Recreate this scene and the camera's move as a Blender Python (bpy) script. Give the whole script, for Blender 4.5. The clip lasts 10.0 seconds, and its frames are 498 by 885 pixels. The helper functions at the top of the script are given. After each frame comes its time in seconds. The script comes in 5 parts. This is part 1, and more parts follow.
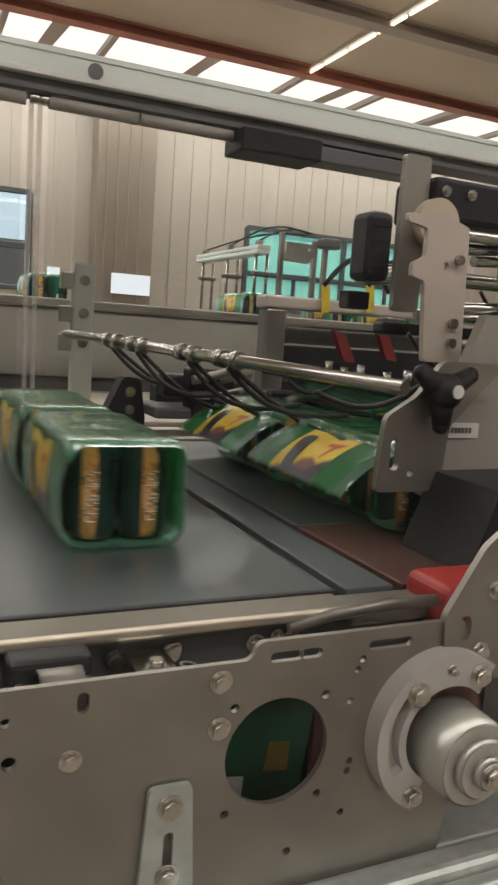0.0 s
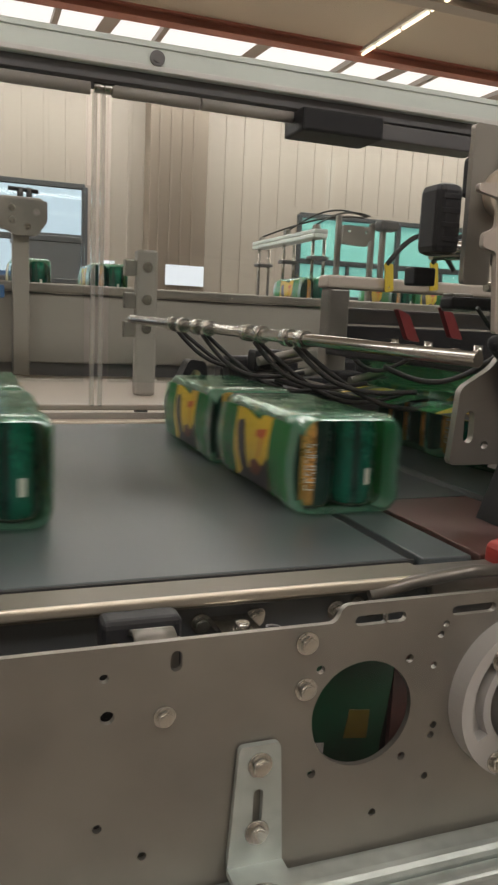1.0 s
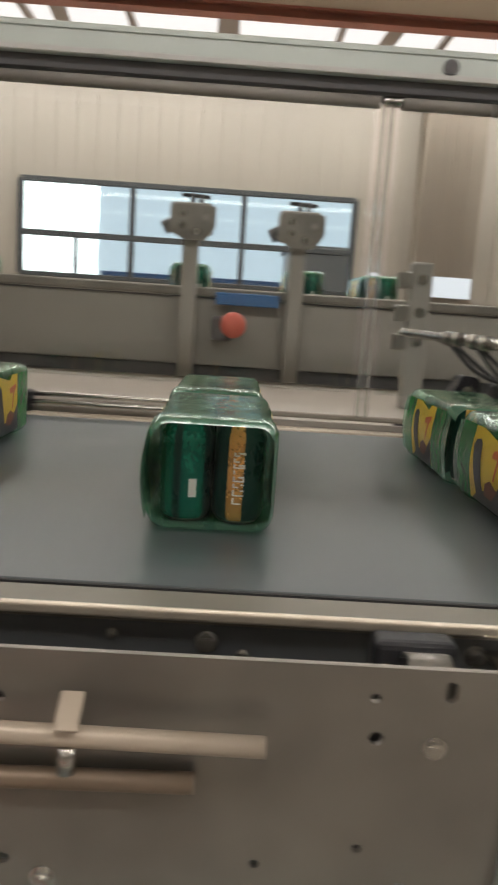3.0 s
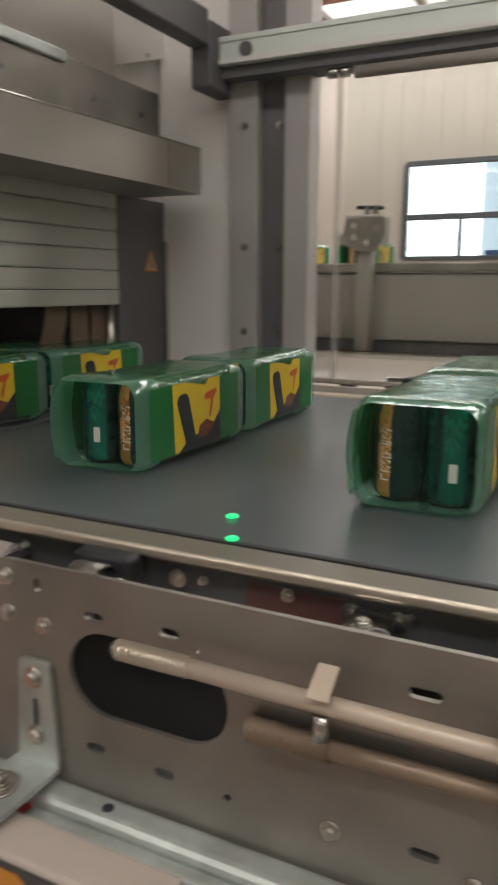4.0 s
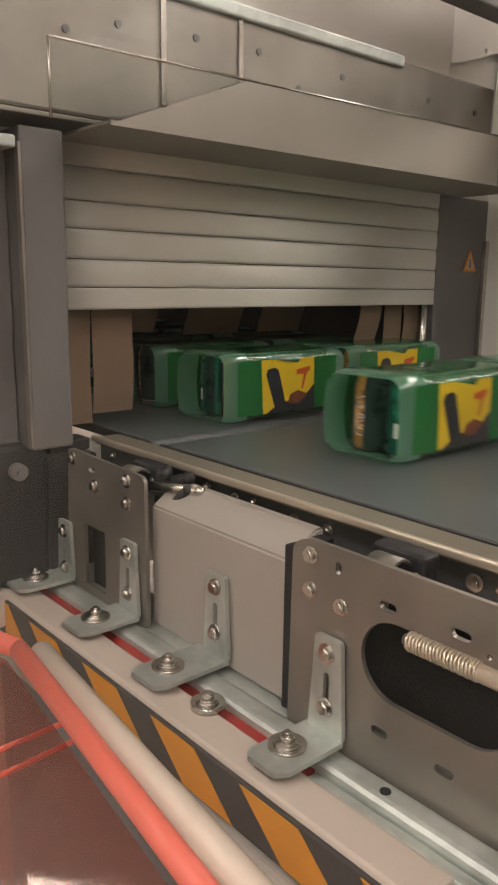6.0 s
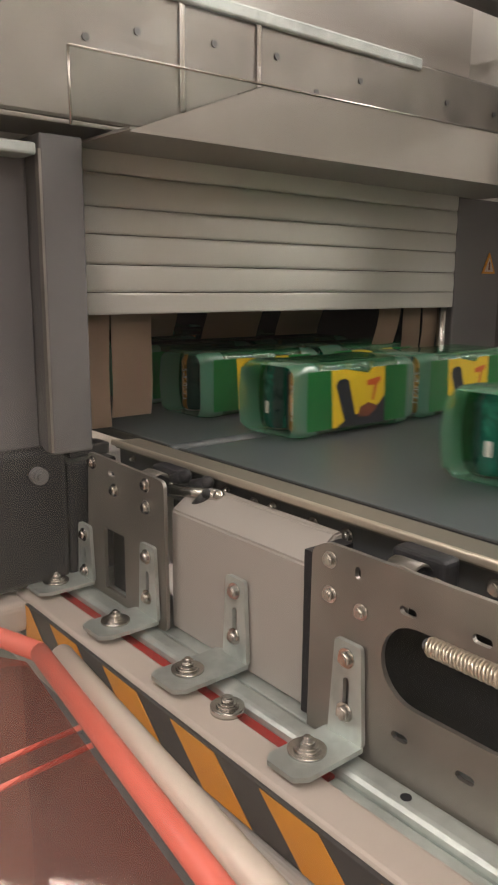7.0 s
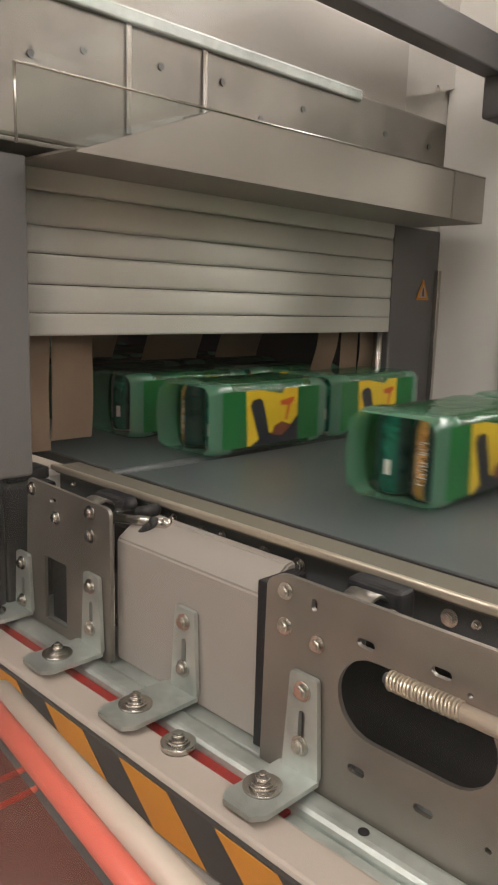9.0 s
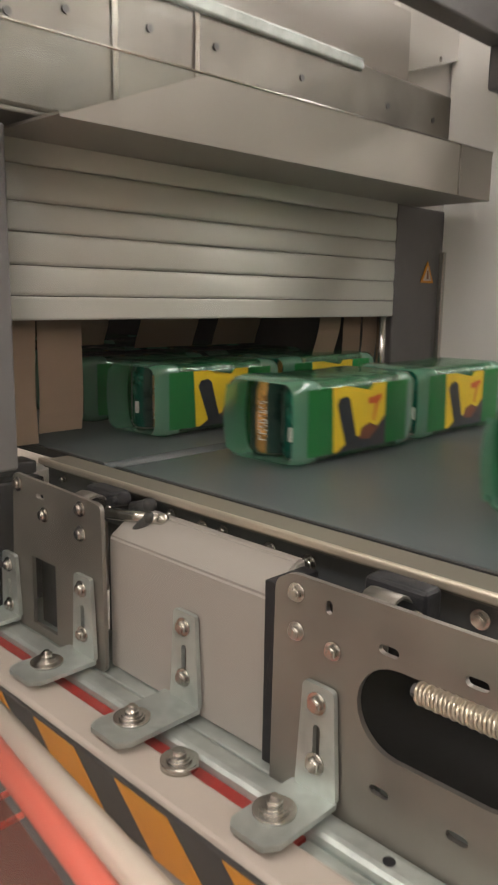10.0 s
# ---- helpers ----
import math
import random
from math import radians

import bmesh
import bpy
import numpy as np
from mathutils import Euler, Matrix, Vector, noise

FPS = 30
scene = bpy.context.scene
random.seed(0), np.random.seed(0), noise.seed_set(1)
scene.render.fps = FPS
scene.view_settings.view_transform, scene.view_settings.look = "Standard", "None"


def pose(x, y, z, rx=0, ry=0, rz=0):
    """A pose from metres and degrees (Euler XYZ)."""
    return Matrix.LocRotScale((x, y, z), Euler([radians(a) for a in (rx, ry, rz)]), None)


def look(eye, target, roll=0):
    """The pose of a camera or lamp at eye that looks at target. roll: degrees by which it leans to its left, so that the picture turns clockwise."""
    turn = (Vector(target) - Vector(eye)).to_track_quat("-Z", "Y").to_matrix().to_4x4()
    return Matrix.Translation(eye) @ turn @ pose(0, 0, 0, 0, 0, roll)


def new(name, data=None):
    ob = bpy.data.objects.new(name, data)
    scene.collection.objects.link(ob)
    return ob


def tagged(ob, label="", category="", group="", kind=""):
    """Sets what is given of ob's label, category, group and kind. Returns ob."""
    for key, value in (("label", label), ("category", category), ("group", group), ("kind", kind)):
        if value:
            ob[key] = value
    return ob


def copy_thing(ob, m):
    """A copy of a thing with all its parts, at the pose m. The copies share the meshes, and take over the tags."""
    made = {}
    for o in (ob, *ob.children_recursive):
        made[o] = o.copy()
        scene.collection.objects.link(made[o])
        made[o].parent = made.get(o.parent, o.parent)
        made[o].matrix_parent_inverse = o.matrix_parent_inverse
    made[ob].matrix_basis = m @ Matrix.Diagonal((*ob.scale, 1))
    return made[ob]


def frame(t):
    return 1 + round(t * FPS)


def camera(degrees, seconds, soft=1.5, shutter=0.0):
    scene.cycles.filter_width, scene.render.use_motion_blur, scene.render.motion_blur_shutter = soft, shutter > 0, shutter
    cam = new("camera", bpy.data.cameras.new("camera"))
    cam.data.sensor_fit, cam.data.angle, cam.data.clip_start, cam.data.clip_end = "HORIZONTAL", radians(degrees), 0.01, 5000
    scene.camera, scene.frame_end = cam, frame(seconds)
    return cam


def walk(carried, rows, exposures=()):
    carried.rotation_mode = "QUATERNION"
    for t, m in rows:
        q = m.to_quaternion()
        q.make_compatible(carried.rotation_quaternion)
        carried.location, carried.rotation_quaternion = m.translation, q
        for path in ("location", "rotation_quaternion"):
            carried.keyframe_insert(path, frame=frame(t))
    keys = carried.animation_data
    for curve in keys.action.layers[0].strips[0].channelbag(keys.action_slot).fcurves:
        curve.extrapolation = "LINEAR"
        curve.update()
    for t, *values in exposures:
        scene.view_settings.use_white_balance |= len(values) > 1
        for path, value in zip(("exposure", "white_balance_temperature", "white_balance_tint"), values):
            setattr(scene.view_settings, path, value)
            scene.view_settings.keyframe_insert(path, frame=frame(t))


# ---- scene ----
BZ = 0.92  # height of the machine's datum above the hall floor
cam = camera(36.3, 10.0, soft=2.0, shutter=0.4)
PATH = [
    (0, (0.166, -0.561, 1.231), (0.99, 1.239, 0.944), 4.0),
    (0.5, (0.15, -0.562, 1.213), (0.905, 1.263, 0.894), 3.6),
    (1, (0.138, -0.565, 1.211), (0.83, 1.283, 0.89), 2.6),
    (1.5, (0.129, -0.559, 1.211), (0.773, 1.308, 0.897), 2.8),
    (2, (0.126, -0.559, 1.213), (0.761, 1.314, 0.909), 3.0),
    (2.5, (0.122, -0.557, 1.212), (0.67, 1.342, 0.905), 4.1),
    (2.7, (0.122, -0.555, 1.211), (0.488, 1.386, 0.896), 4.3),
    (3.8, (0.048, -0.538, 1.217), (-0.649, 1.296, 0.83), 1.3),
    (4, (0.051, -0.54, 1.219), (-0.825, 1.212, 0.816), 0.2),
    (4.5, (0.056, -0.547, 1.22), (-1.118, 1.015, 0.791), -1.3),
    (5, (0.06, -0.551, 1.222), (-1.268, 0.882, 0.794), -1.5),
    (5.5, (0.057, -0.564, 1.225), (-1.352, 0.793, 0.808), 0.2),
    (6, (0.057, -0.57, 1.224), (-1.421, 0.712, 0.809), 0.8),
    (7.5, (0.057, -0.572, 1.227), (-1.454, 0.674, 0.819), 0.4),
    (8, (0.052, -0.572, 1.227), (-1.422, 0.724, 0.841), 0.7),
    (8.5, (0.042, -0.576, 1.229), (-1.386, 0.775, 0.864), 1.5),
    (9, (0.026, -0.586, 1.239), (-1.361, 0.808, 0.875), 1.7),
    (9.5, (0.012, -0.595, 1.241), (-1.35, 0.821, 0.866), 1.9),
    (9.8, (-0.009, -0.591, 1.237), (-1.357, 0.836, 0.854), 2.3),
    (10, (-0.037, -0.533, 1.213), (-1.416, 0.866, 0.838), 0.9),
]
walk(cam, [(t, look(eye, target, roll)) for t, eye, target, roll in PATH],
     [(0.0, -0.06, 6350, 10), (2.7, -0.1, 6300, 10), (4.0, 0.04, 6200, 11), (4.5, 0.34, 6950, 14), (5.5, 0.48, 6850, 15), (7.5, 0.57, 6400, 13), (10.0, 0.58, 6400, 11)])

# ---- light ----
world = bpy.data.worlds.new("world")
world.use_nodes = True
scene.world = world
wn = world.node_tree.nodes
sky = wn.new("ShaderNodeTexSky")
sky.sky_type, sky.sun_disc = "NISHITA", False
sky.sun_elevation, sky.sun_rotation = radians(40), radians(200)
world.node_tree.links.new(sky.outputs[0], wn["Background"].inputs[0])
wn["Background"].inputs[1].default_value = 0.12
sun = new("sun", bpy.data.lights.new("sun", "SUN"))
sun.data.energy, sun.data.angle, sun.data.color = 2.0, radians(1), (1, 0.95, 0.88)
sun.matrix_world = look((0, 30, 30), (0, 0, 0))


def area_lamp(name, eye, target, sx, sy, power, col):
    d = bpy.data.lights.new(name, "AREA")
    d.shape, d.size, d.size_y, d.energy, d.color = "RECTANGLE", sx, sy, power, col
    ob = new(name, d)
    ob.matrix_world = look(eye, target)
    return ob


DAY = (1.0, 0.96, 0.90)
STRIPS = [(-9.2, -8.0), (-3.6, -2.4), (3.9, 5.1), (11.30, 12.95)]  # rooflights, along the hall; the first three are out of view, added for their light
for (ya, yb), pw in zip(STRIPS, (150, 520, 640, 760)):
    area_lamp("skylight_lamp", (1.0, (ya + yb) / 2, 5.45), (1.0, (ya + yb) / 2, 0), 22, 1.0, pw, DAY)


# ---- materials ----
def nodes_of(m):
    m.use_nodes = True
    return m.node_tree.nodes, m.node_tree.links, m.node_tree.nodes["Principled BSDF"]


def surface(name, col, rough=0.5, metal=0.0, vary=0.12, scale=8.0, grain=120.0, bump=0.05, stretch=(1, 1, 1), spec=0.5, rvar=0.12, dirt=None):
    """Base colour with stains at one scale, grain at another, roughness variation and fine relief."""
    m = bpy.data.materials.new(name)
    n, l, p = nodes_of(m)
    tc = n.new("ShaderNodeTexCoord")
    mp = n.new("ShaderNodeMapping")
    mp.inputs["Scale"].default_value = stretch
    l.new(tc.outputs["Object"], mp.inputs[0])
    big, fine = n.new("ShaderNodeTexNoise"), n.new("ShaderNodeTexNoise")
    big.inputs["Scale"].default_value, big.inputs["Detail"].default_value = scale, 5
    fine.inputs["Scale"].default_value, fine.inputs["Detail"].default_value = grain, 3
    l.new(tc.outputs["Object"], big.inputs[0])
    l.new(mp.outputs[0], fine.inputs[0])
    mix = n.new("ShaderNodeMix")
    mix.data_type = "RGBA"
    lo = tuple(c * (1 - vary) for c in col)
    hi = tuple(min(1, c * (1 + vary)) for c in col)
    mix.inputs[6].default_value, mix.inputs[7].default_value = (*(dirt or lo), 1), (*hi, 1)
    add = n.new("ShaderNodeMath")
    add.operation = "MULTIPLY_ADD"
    l.new(fine.outputs[0], add.inputs[0])
    add.inputs[1].default_value = 0.45
    l.new(big.outputs[0], add.inputs[2])
    ramp = n.new("ShaderNodeMapRange")
    ramp.inputs[1].default_value, ramp.inputs[2].default_value = 0.45, 1.0
    l.new(add.outputs[0], ramp.inputs[0])
    l.new(ramp.outputs[0], mix.inputs[0])
    l.new(mix.outputs[2], p.inputs["Base Color"])
    rr = n.new("ShaderNodeMapRange")
    rr.inputs[3].default_value, rr.inputs[4].default_value = max(0.03, rough - rvar), min(1, rough + rvar)
    l.new(add.outputs[0], rr.inputs[0])
    l.new(rr.outputs[0], p.inputs["Roughness"])
    p.inputs["Metallic"].default_value = metal
    p.inputs["Specular IOR Level"].default_value = spec
    if bump:
        b = n.new("ShaderNodeBump")
        b.inputs["Strength"].default_value, b.inputs["Distance"].default_value = bump, 0.002
        l.new(fine.outputs[0], b.inputs["Height"])
        l.new(b.outputs[0], p.inputs["Normal"])
    return m


def glow(name, col, power):
    m = bpy.data.materials.new(name)
    n, l, p = nodes_of(m)
    p.inputs["Base Color"].default_value = (0.02, 0.02, 0.02, 1)
    p.inputs["Emission Color"].default_value = (*col, 1)
    p.inputs["Emission Strength"].default_value = power
    return m


def clear(name, tint, gloss=0.05, rough=0.08, veil=0.0, veil_col=(0.8, 0.8, 0.8), spec_ior=1.45, wrinkle=0.0, rim=0.9):
    """A thin clear sheet: tinted see-through, a little diffuse veil, and a gloss that grows towards the rim."""
    m = bpy.data.materials.new(name)
    m.use_nodes = True
    n, l = m.node_tree.nodes, m.node_tree.links
    n.remove(n["Principled BSDF"])
    out = n["Material Output"]
    tr, gl, di, tl = (n.new("ShaderNodeBsdf" + k) for k in ("Transparent", "Glossy", "Diffuse", "Translucent"))
    tr.inputs[0].default_value = (*tint, 1)
    gl.inputs["Roughness"].default_value = rough
    gl.inputs["Color"].default_value = (0.9, 0.95, 0.92, 1)
    di.inputs[0].default_value = tl.inputs[0].default_value = (*veil_col, 1)
    dm, a, b = (n.new("ShaderNodeMixShader") for _ in range(3))
    dm.inputs[0].default_value = 0.5
    l.new(di.outputs[0], dm.inputs[1])
    l.new(tl.outputs[0], dm.inputs[2])
    a.inputs[0].default_value = veil
    l.new(tr.outputs[0], a.inputs[1])
    l.new(dm.outputs[0], a.inputs[2])
    fr = n.new("ShaderNodeLayerWeight")
    fr.inputs["Blend"].default_value = 0.5
    f0 = ((spec_ior - 1) / (spec_ior + 1)) ** 2 + gloss
    po, ad = n.new("ShaderNodeMath"), n.new("ShaderNodeMath")
    po.operation, ad.operation = "POWER", "MULTIPLY_ADD"
    po.inputs[1].default_value = 5.0
    ad.inputs[1].default_value, ad.inputs[2].default_value = rim - f0, f0
    l.new(fr.outputs["Facing"], po.inputs[0])
    l.new(po.outputs[0], ad.inputs[0])
    l.new(ad.outputs[0], b.inputs[0])
    l.new(a.outputs[0], b.inputs[1])
    l.new(gl.outputs[0], b.inputs[2])
    if wrinkle:
        tc, nz, bu = n.new("ShaderNodeTexCoord"), n.new("ShaderNodeTexNoise"), n.new("ShaderNodeBump")
        nz.inputs["Scale"].default_value, nz.inputs["Detail"].default_value, nz.inputs["Distortion"].default_value = 22, 4, 1.2
        bu.inputs["Strength"].default_value, bu.inputs["Distance"].default_value = wrinkle, 0.006
        l.new(tc.outputs["Object"], nz.inputs[0])
        l.new(nz.outputs[0], bu.inputs["Height"])
        l.new(bu.outputs[0], gl.inputs["Normal"])
        l.new(bu.outputs[0], fr.inputs["Normal"])
    l.new(b.outputs[0], out.inputs[0])
    return m


STEEL = surface("brushed_steel", (0.275, 0.255, 0.228), 0.38, 0.75, 0.32, 7, 60, 0.08, (1, 14, 60))
HOOD_GREY = surface("tunnel_sheet_steel", (0.33, 0.302, 0.27), 0.40, 0.4, 0.18, 4, 60, 0.04, (60, 2, 60))
# pale paint whitened to hold the glare that the lamps don't give
GLARE_WHITE = surface("white_tunnel_paint", (0.82, 0.79, 0.75), 0.42, 0.0, 0.06, 2.5, 200, 0.03)
PALE_PAINT = surface("pale_grey_paint", (0.62, 0.58, 0.54), 0.45, 0.0, 0.06, 2.5, 200, 0.03)
TUBE_PALE = surface("pale_cream_tube_paint", (0.70, 0.60, 0.50), 0.4, 0.0, 0.08, 5, 120, 0.03)
LEDGE = surface("pale_warm_painted_ledge", (0.52, 0.45, 0.39), 0.4, 0.0, 0.08, 5, 160, 0.03)
STEEL_V = surface("brushed_steel_upright", (0.46, 0.44, 0.42), 0.42, 0.3, 0.10, 3, 60, 0.04, (60, 60, 2))
STEEL_DARK = surface("dull_dark_steel", (0.185, 0.178, 0.178), 0.5, 0.7, 0.2, 4, 70, 0.05)
PAINT_GREY = surface("grey_painted_steel", (0.35, 0.32, 0.29), 0.42, 0.0, 0.07, 3, 220, 0.03)
# web under the rail: the recess's shade is put into this colour
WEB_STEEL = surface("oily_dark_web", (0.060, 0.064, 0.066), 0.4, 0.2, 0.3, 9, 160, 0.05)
PAINT_DARK = surface("dark_grey_paint", (0.12, 0.115, 0.12), 0.45, 0.0, 0.15, 4, 160, 0.04)
ZINC = surface("galvanised_steel", (0.53, 0.57, 0.54), 0.44, 0.75, 0.26, 14, 90, 0.05)
CHROME = surface("polished_steel", (0.56, 0.54, 0.50), 0.22, 1.0, 0.05, 4, 160, 0.0, rvar=0.03)
TURNED = surface("turned_steel", (0.52, 0.52, 0.48), 0.33, 0.7, 0.12, 12, 90, 0.03)
ALU = surface("aluminium_profile", (0.74, 0.79, 0.74), 0.36, 0.3, 0.08, 3, 80, 0.03, (1, 40, 40))
ALU_SLAT = surface("aluminium_slat", (0.68, 0.67, 0.61), 0.45, 0.30, 0.07, 3, 60, 0.03, (40, 2, 40))
CREAM = surface("worn_wear_strip", (0.56, 0.47, 0.37), 0.34, 0.2, 0.14, 5, 70, 0.04, (2, 40, 40))
WEAR = surface("worn_olive_wear_strip", (0.19, 0.170, 0.135), 0.36, 0.2, 0.16, 5, 70, 0.05, (2, 40, 40))
ROD_BROWN = surface("brown_oiled_rod", (0.27, 0.20, 0.14), 0.38, 0.4, 0.2, 8, 90, 0.04, (2, 30, 30))
CREAM_METAL = surface("worn_warm_metal", (0.62, 0.55, 0.44), 0.3, 0.7, 0.10, 4, 90, 0.02, (1, 30, 30), rvar=0.06)
BELT = surface("grey_rubber_belt", (0.072, 0.085, 0.090), 0.30, 0.0, 0.20, 5, 240, 0.03, (1, 3, 1), rvar=0.10)
BELT_EDGE = surface("black_belt_edge", (0.02, 0.02, 0.02), 0.7, 0, 0.1, 5, 100, 0.03)
BLACK = surface("black_plastic", (0.018, 0.018, 0.021), 0.42, 0.0, 0.15, 10, 200, 0.03, spec=0.3)
RUBBER = surface("black_cable", (0.02, 0.02, 0.02), 0.5, 0.0, 0.1, 10, 200, 0.02)
# near-black that puts the shade of enclosed spaces into the colour
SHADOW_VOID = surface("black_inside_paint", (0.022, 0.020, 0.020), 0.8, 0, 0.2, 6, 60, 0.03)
YELLOW = surface("safety_yellow", (0.62, 0.25, 0.02), 0.5, 0, 0.1, 8, 160, 0.03)
TAPE_BLACK = surface("warning_tape_black", (0.05, 0.045, 0.045), 0.5, 0, 0.15, 8, 160, 0.03)
YELLOW_TAG = surface("yellow_plastic", (0.70, 0.52, 0.05), 0.45, 0, 0.08, 10, 160, 0.02)
RED_DULL = surface("dull_red_paint", (0.085, 0.030, 0.026), 0.4, 0, 0.25, 8, 120, 0.04)
SLIDE = surface("worn_red_slide_plate", (0.10, 0.044, 0.036), 0.4, 0.2, 0.25, 8, 120, 0.04)
LATCH_RED = surface("dark_red_plastic", (0.20, 0.022, 0.025), 0.4, 0, 0.15, 10, 120, 0.02)
RED = surface("red_paint", (0.34, 0.025, 0.02), 0.42, 0, 0.15, 6, 120, 0.03)
RED_ORANGE = surface("orange_red_plastic", (0.78, 0.16, 0.11), 0.4, 0, 0.06, 10, 120, 0.02)
BLUE = surface("blue_paint", (0.05, 0.16, 0.38), 0.45, 0, 0.12, 8, 120, 0.03)
CURTAIN = surface("heat_curtain_cloth", (0.36, 0.25, 0.17), 0.75, 0, 0.18, 6, 160, 0.10, (1, 6, 1))
WHITE = surface("white_plastic", (0.75, 0.73, 0.70), 0.45, 0, 0.05, 8, 120, 0.02)
WALL_DARK = surface("brown_cladding", (0.23, 0.185, 0.145), 0.55, 0, 0.10, 0.7, 20, 0.03)
WALL_PANEL = surface("beige_cladding", (0.395, 0.345, 0.297), 0.55, 0, 0.07, 0.7, 20, 0.03)
CEIL = surface("beige_roof_sheet", (0.56, 0.48, 0.38), 0.6, 0, 0.12, 0.6, 20, 0.03)
RED_BEAM = surface("red_oxide_beam", (0.42, 0.17, 0.12), 0.55, 0, 0.15, 1.2, 30, 0.04)
CONCRETE = surface("painted_concrete_floor", (0.34, 0.30, 0.25), 0.35, 0, 0.15, 0.8, 40, 0.05)
FRAME_DARK = surface("dark_window_frame", (0.06, 0.065, 0.07), 0.45, 0.2, 0.1, 4, 90, 0.02)
GLASS = clear("clear_glass", (0.95, 0.97, 0.96), 0.0, 0.02)
GLASS_GREEN = clear("green_tinted_pane", (0.55, 0.88, 0.78), 0.0, 0.05, 0.35, (0.5, 0.82, 0.72))
ACRYLIC = clear("scuffed_acrylic", (0.86, 0.86, 0.84), 0.02, 0.12, 0.16, (0.8, 0.78, 0.75))
# clear sheet whose red tint stands in for a reflection
RED_REFLECTION = clear("red_tinted_acrylic", (0.86, 0.56, 0.50), 0.05, 0.06, 0.16, (0.42, 0.12, 0.09))
DOOR_ACRYLIC = clear("hazy_door_acrylic", (0.97, 0.96, 0.95), 0.0, 0.03, 0.0015, (0.80, 0.72, 0.66), 1.18, rim=0.3)
FILM = clear("green_shrink_film", (0.36, 0.76, 0.50), 0.11, 0.09, 0.50, (0.06, 0.33, 0.14), 1.36, 0.4)
FILM_CLEAR = clear("clear_film_rim", (0.66, 0.92, 0.78), 0.10, 0.10, 0.50, (0.27, 0.64, 0.44), 1.40, 0.4)
PRINT_GREEN = clear("printed_green_film", (0.10, 0.42, 0.16), 0.04, 0.2, 0.78, (0.035, 0.32, 0.09), 1.35, 0.4)
PRINT_YELLOW = surface("printed_yellow_film", (0.70, 0.50, 0.02), 0.28, 0, 0.08, 30, 200, 0.02)
PRINT_BLACK = surface("printed_black_film", (0.018, 0.022, 0.03), 0.28, 0, 0.2, 30, 200, 0.02)
PRINT_RED = surface("printed_red_film", (0.55, 0.10, 0.02), 0.28, 0, 0.1, 30, 200, 0.02)
# film web colours darkened for the shade inside the round opening
WEB_YELLOW = surface("printed_olive_film", (0.16, 0.11, 0.018), 0.35, 0, 0.4, 30, 90, 0.06)
WEB_GREEN = surface("dusty_green_film_web", (0.012, 0.075, 0.036), 0.35, 0, 0.35, 14, 90, 0.06)
PRINT_BROWN = surface("printed_rust_film", (0.16, 0.05, 0.025), 0.3, 0, 0.4, 60, 200, 0.02)
CAN_GREEN = surface("can_green_lacquer", (0.010, 0.20, 0.135), 0.20, 0.65, 0.12, 20, 200, 0.01)
CAN_DARK = surface("can_dark_lacquer", (0.011, 0.048, 0.040), 0.25, 0.5, 0.2, 20, 200, 0.01)
CAN_GOLD = surface("can_gold_lacquer", (0.78, 0.40, 0.12), 0.22, 0.6, 0.12, 20, 200, 0.01)
CAN_WHITE = surface("can_white_print", (0.70, 0.68, 0.62), 0.3, 0.0, 0.05, 20, 200, 0.01)
CAN_METAL = surface("can_bare_aluminium", (0.40, 0.38, 0.33), 0.28, 1.0, 0.08, 20, 200, 0.01)
SKYGLOW = glow("bright_sky_beyond", (0.74, 0.87, 1.0), 1.1)
SUNGLOW = glow("dazzling_sky_beyond", (0.92, 0.96, 1.0), 3.5)
SKYLIGHT = glow("daylit_rooflight", (1.0, 0.97, 0.93), 1.15)
REFLECTION_GLOW = glow("lit_panel", (0.93, 0.95, 1.0), 1.1)
LED_REFLECTION = glow("green_indicator", (0.02, 0.85, 0.22), 1.6)
TUBE_GLOW = glow("lit_tube", (1.0, 0.86, 0.62), 2.2)


# ---- mesh helpers ----
def box(bm, x0, x1, y0, y1, z0, z1, bevel=0.0, mat=0, seg=2):
    r = bmesh.ops.create_cube(bm, size=1.0)
    vs = r["verts"]
    for v in vs:
        v.co = Vector((x0 + (v.co.x + 0.5) * (x1 - x0), y0 + (v.co.y + 0.5) * (y1 - y0), z0 + (v.co.z + 0.5) * (z1 - z0)))
    faces = {f for v in vs for f in v.link_faces}
    if bevel:
        es = list({e for v in vs for e in v.link_edges})
        r = bmesh.ops.bevel(bm, geom=es, offset=bevel, segments=seg, affect="EDGES", profile=0.5)
        faces = set(r["faces"]) | {f for f in faces if f.is_valid}
    for f in faces:
        if f.is_valid:
            f.material_index = mat
    return bm


def rod(bm, a, b, r, seg=16, r2=None, mat=0):
    a, b = Vector(a), Vector(b)
    d = b - a
    m = Matrix.Translation((a + b) / 2) @ d.to_track_quat("Z", "Y").to_matrix().to_4x4()
    res = bmesh.ops.create_cone(bm, cap_ends=True, segments=seg, radius1=r, radius2=r if r2 is None else r2, depth=d.length, matrix=m)
    for v in res["verts"]:
        for f in v.link_faces:
            f.material_index = mat
            f.smooth = len(f.verts) == 4
    return bm


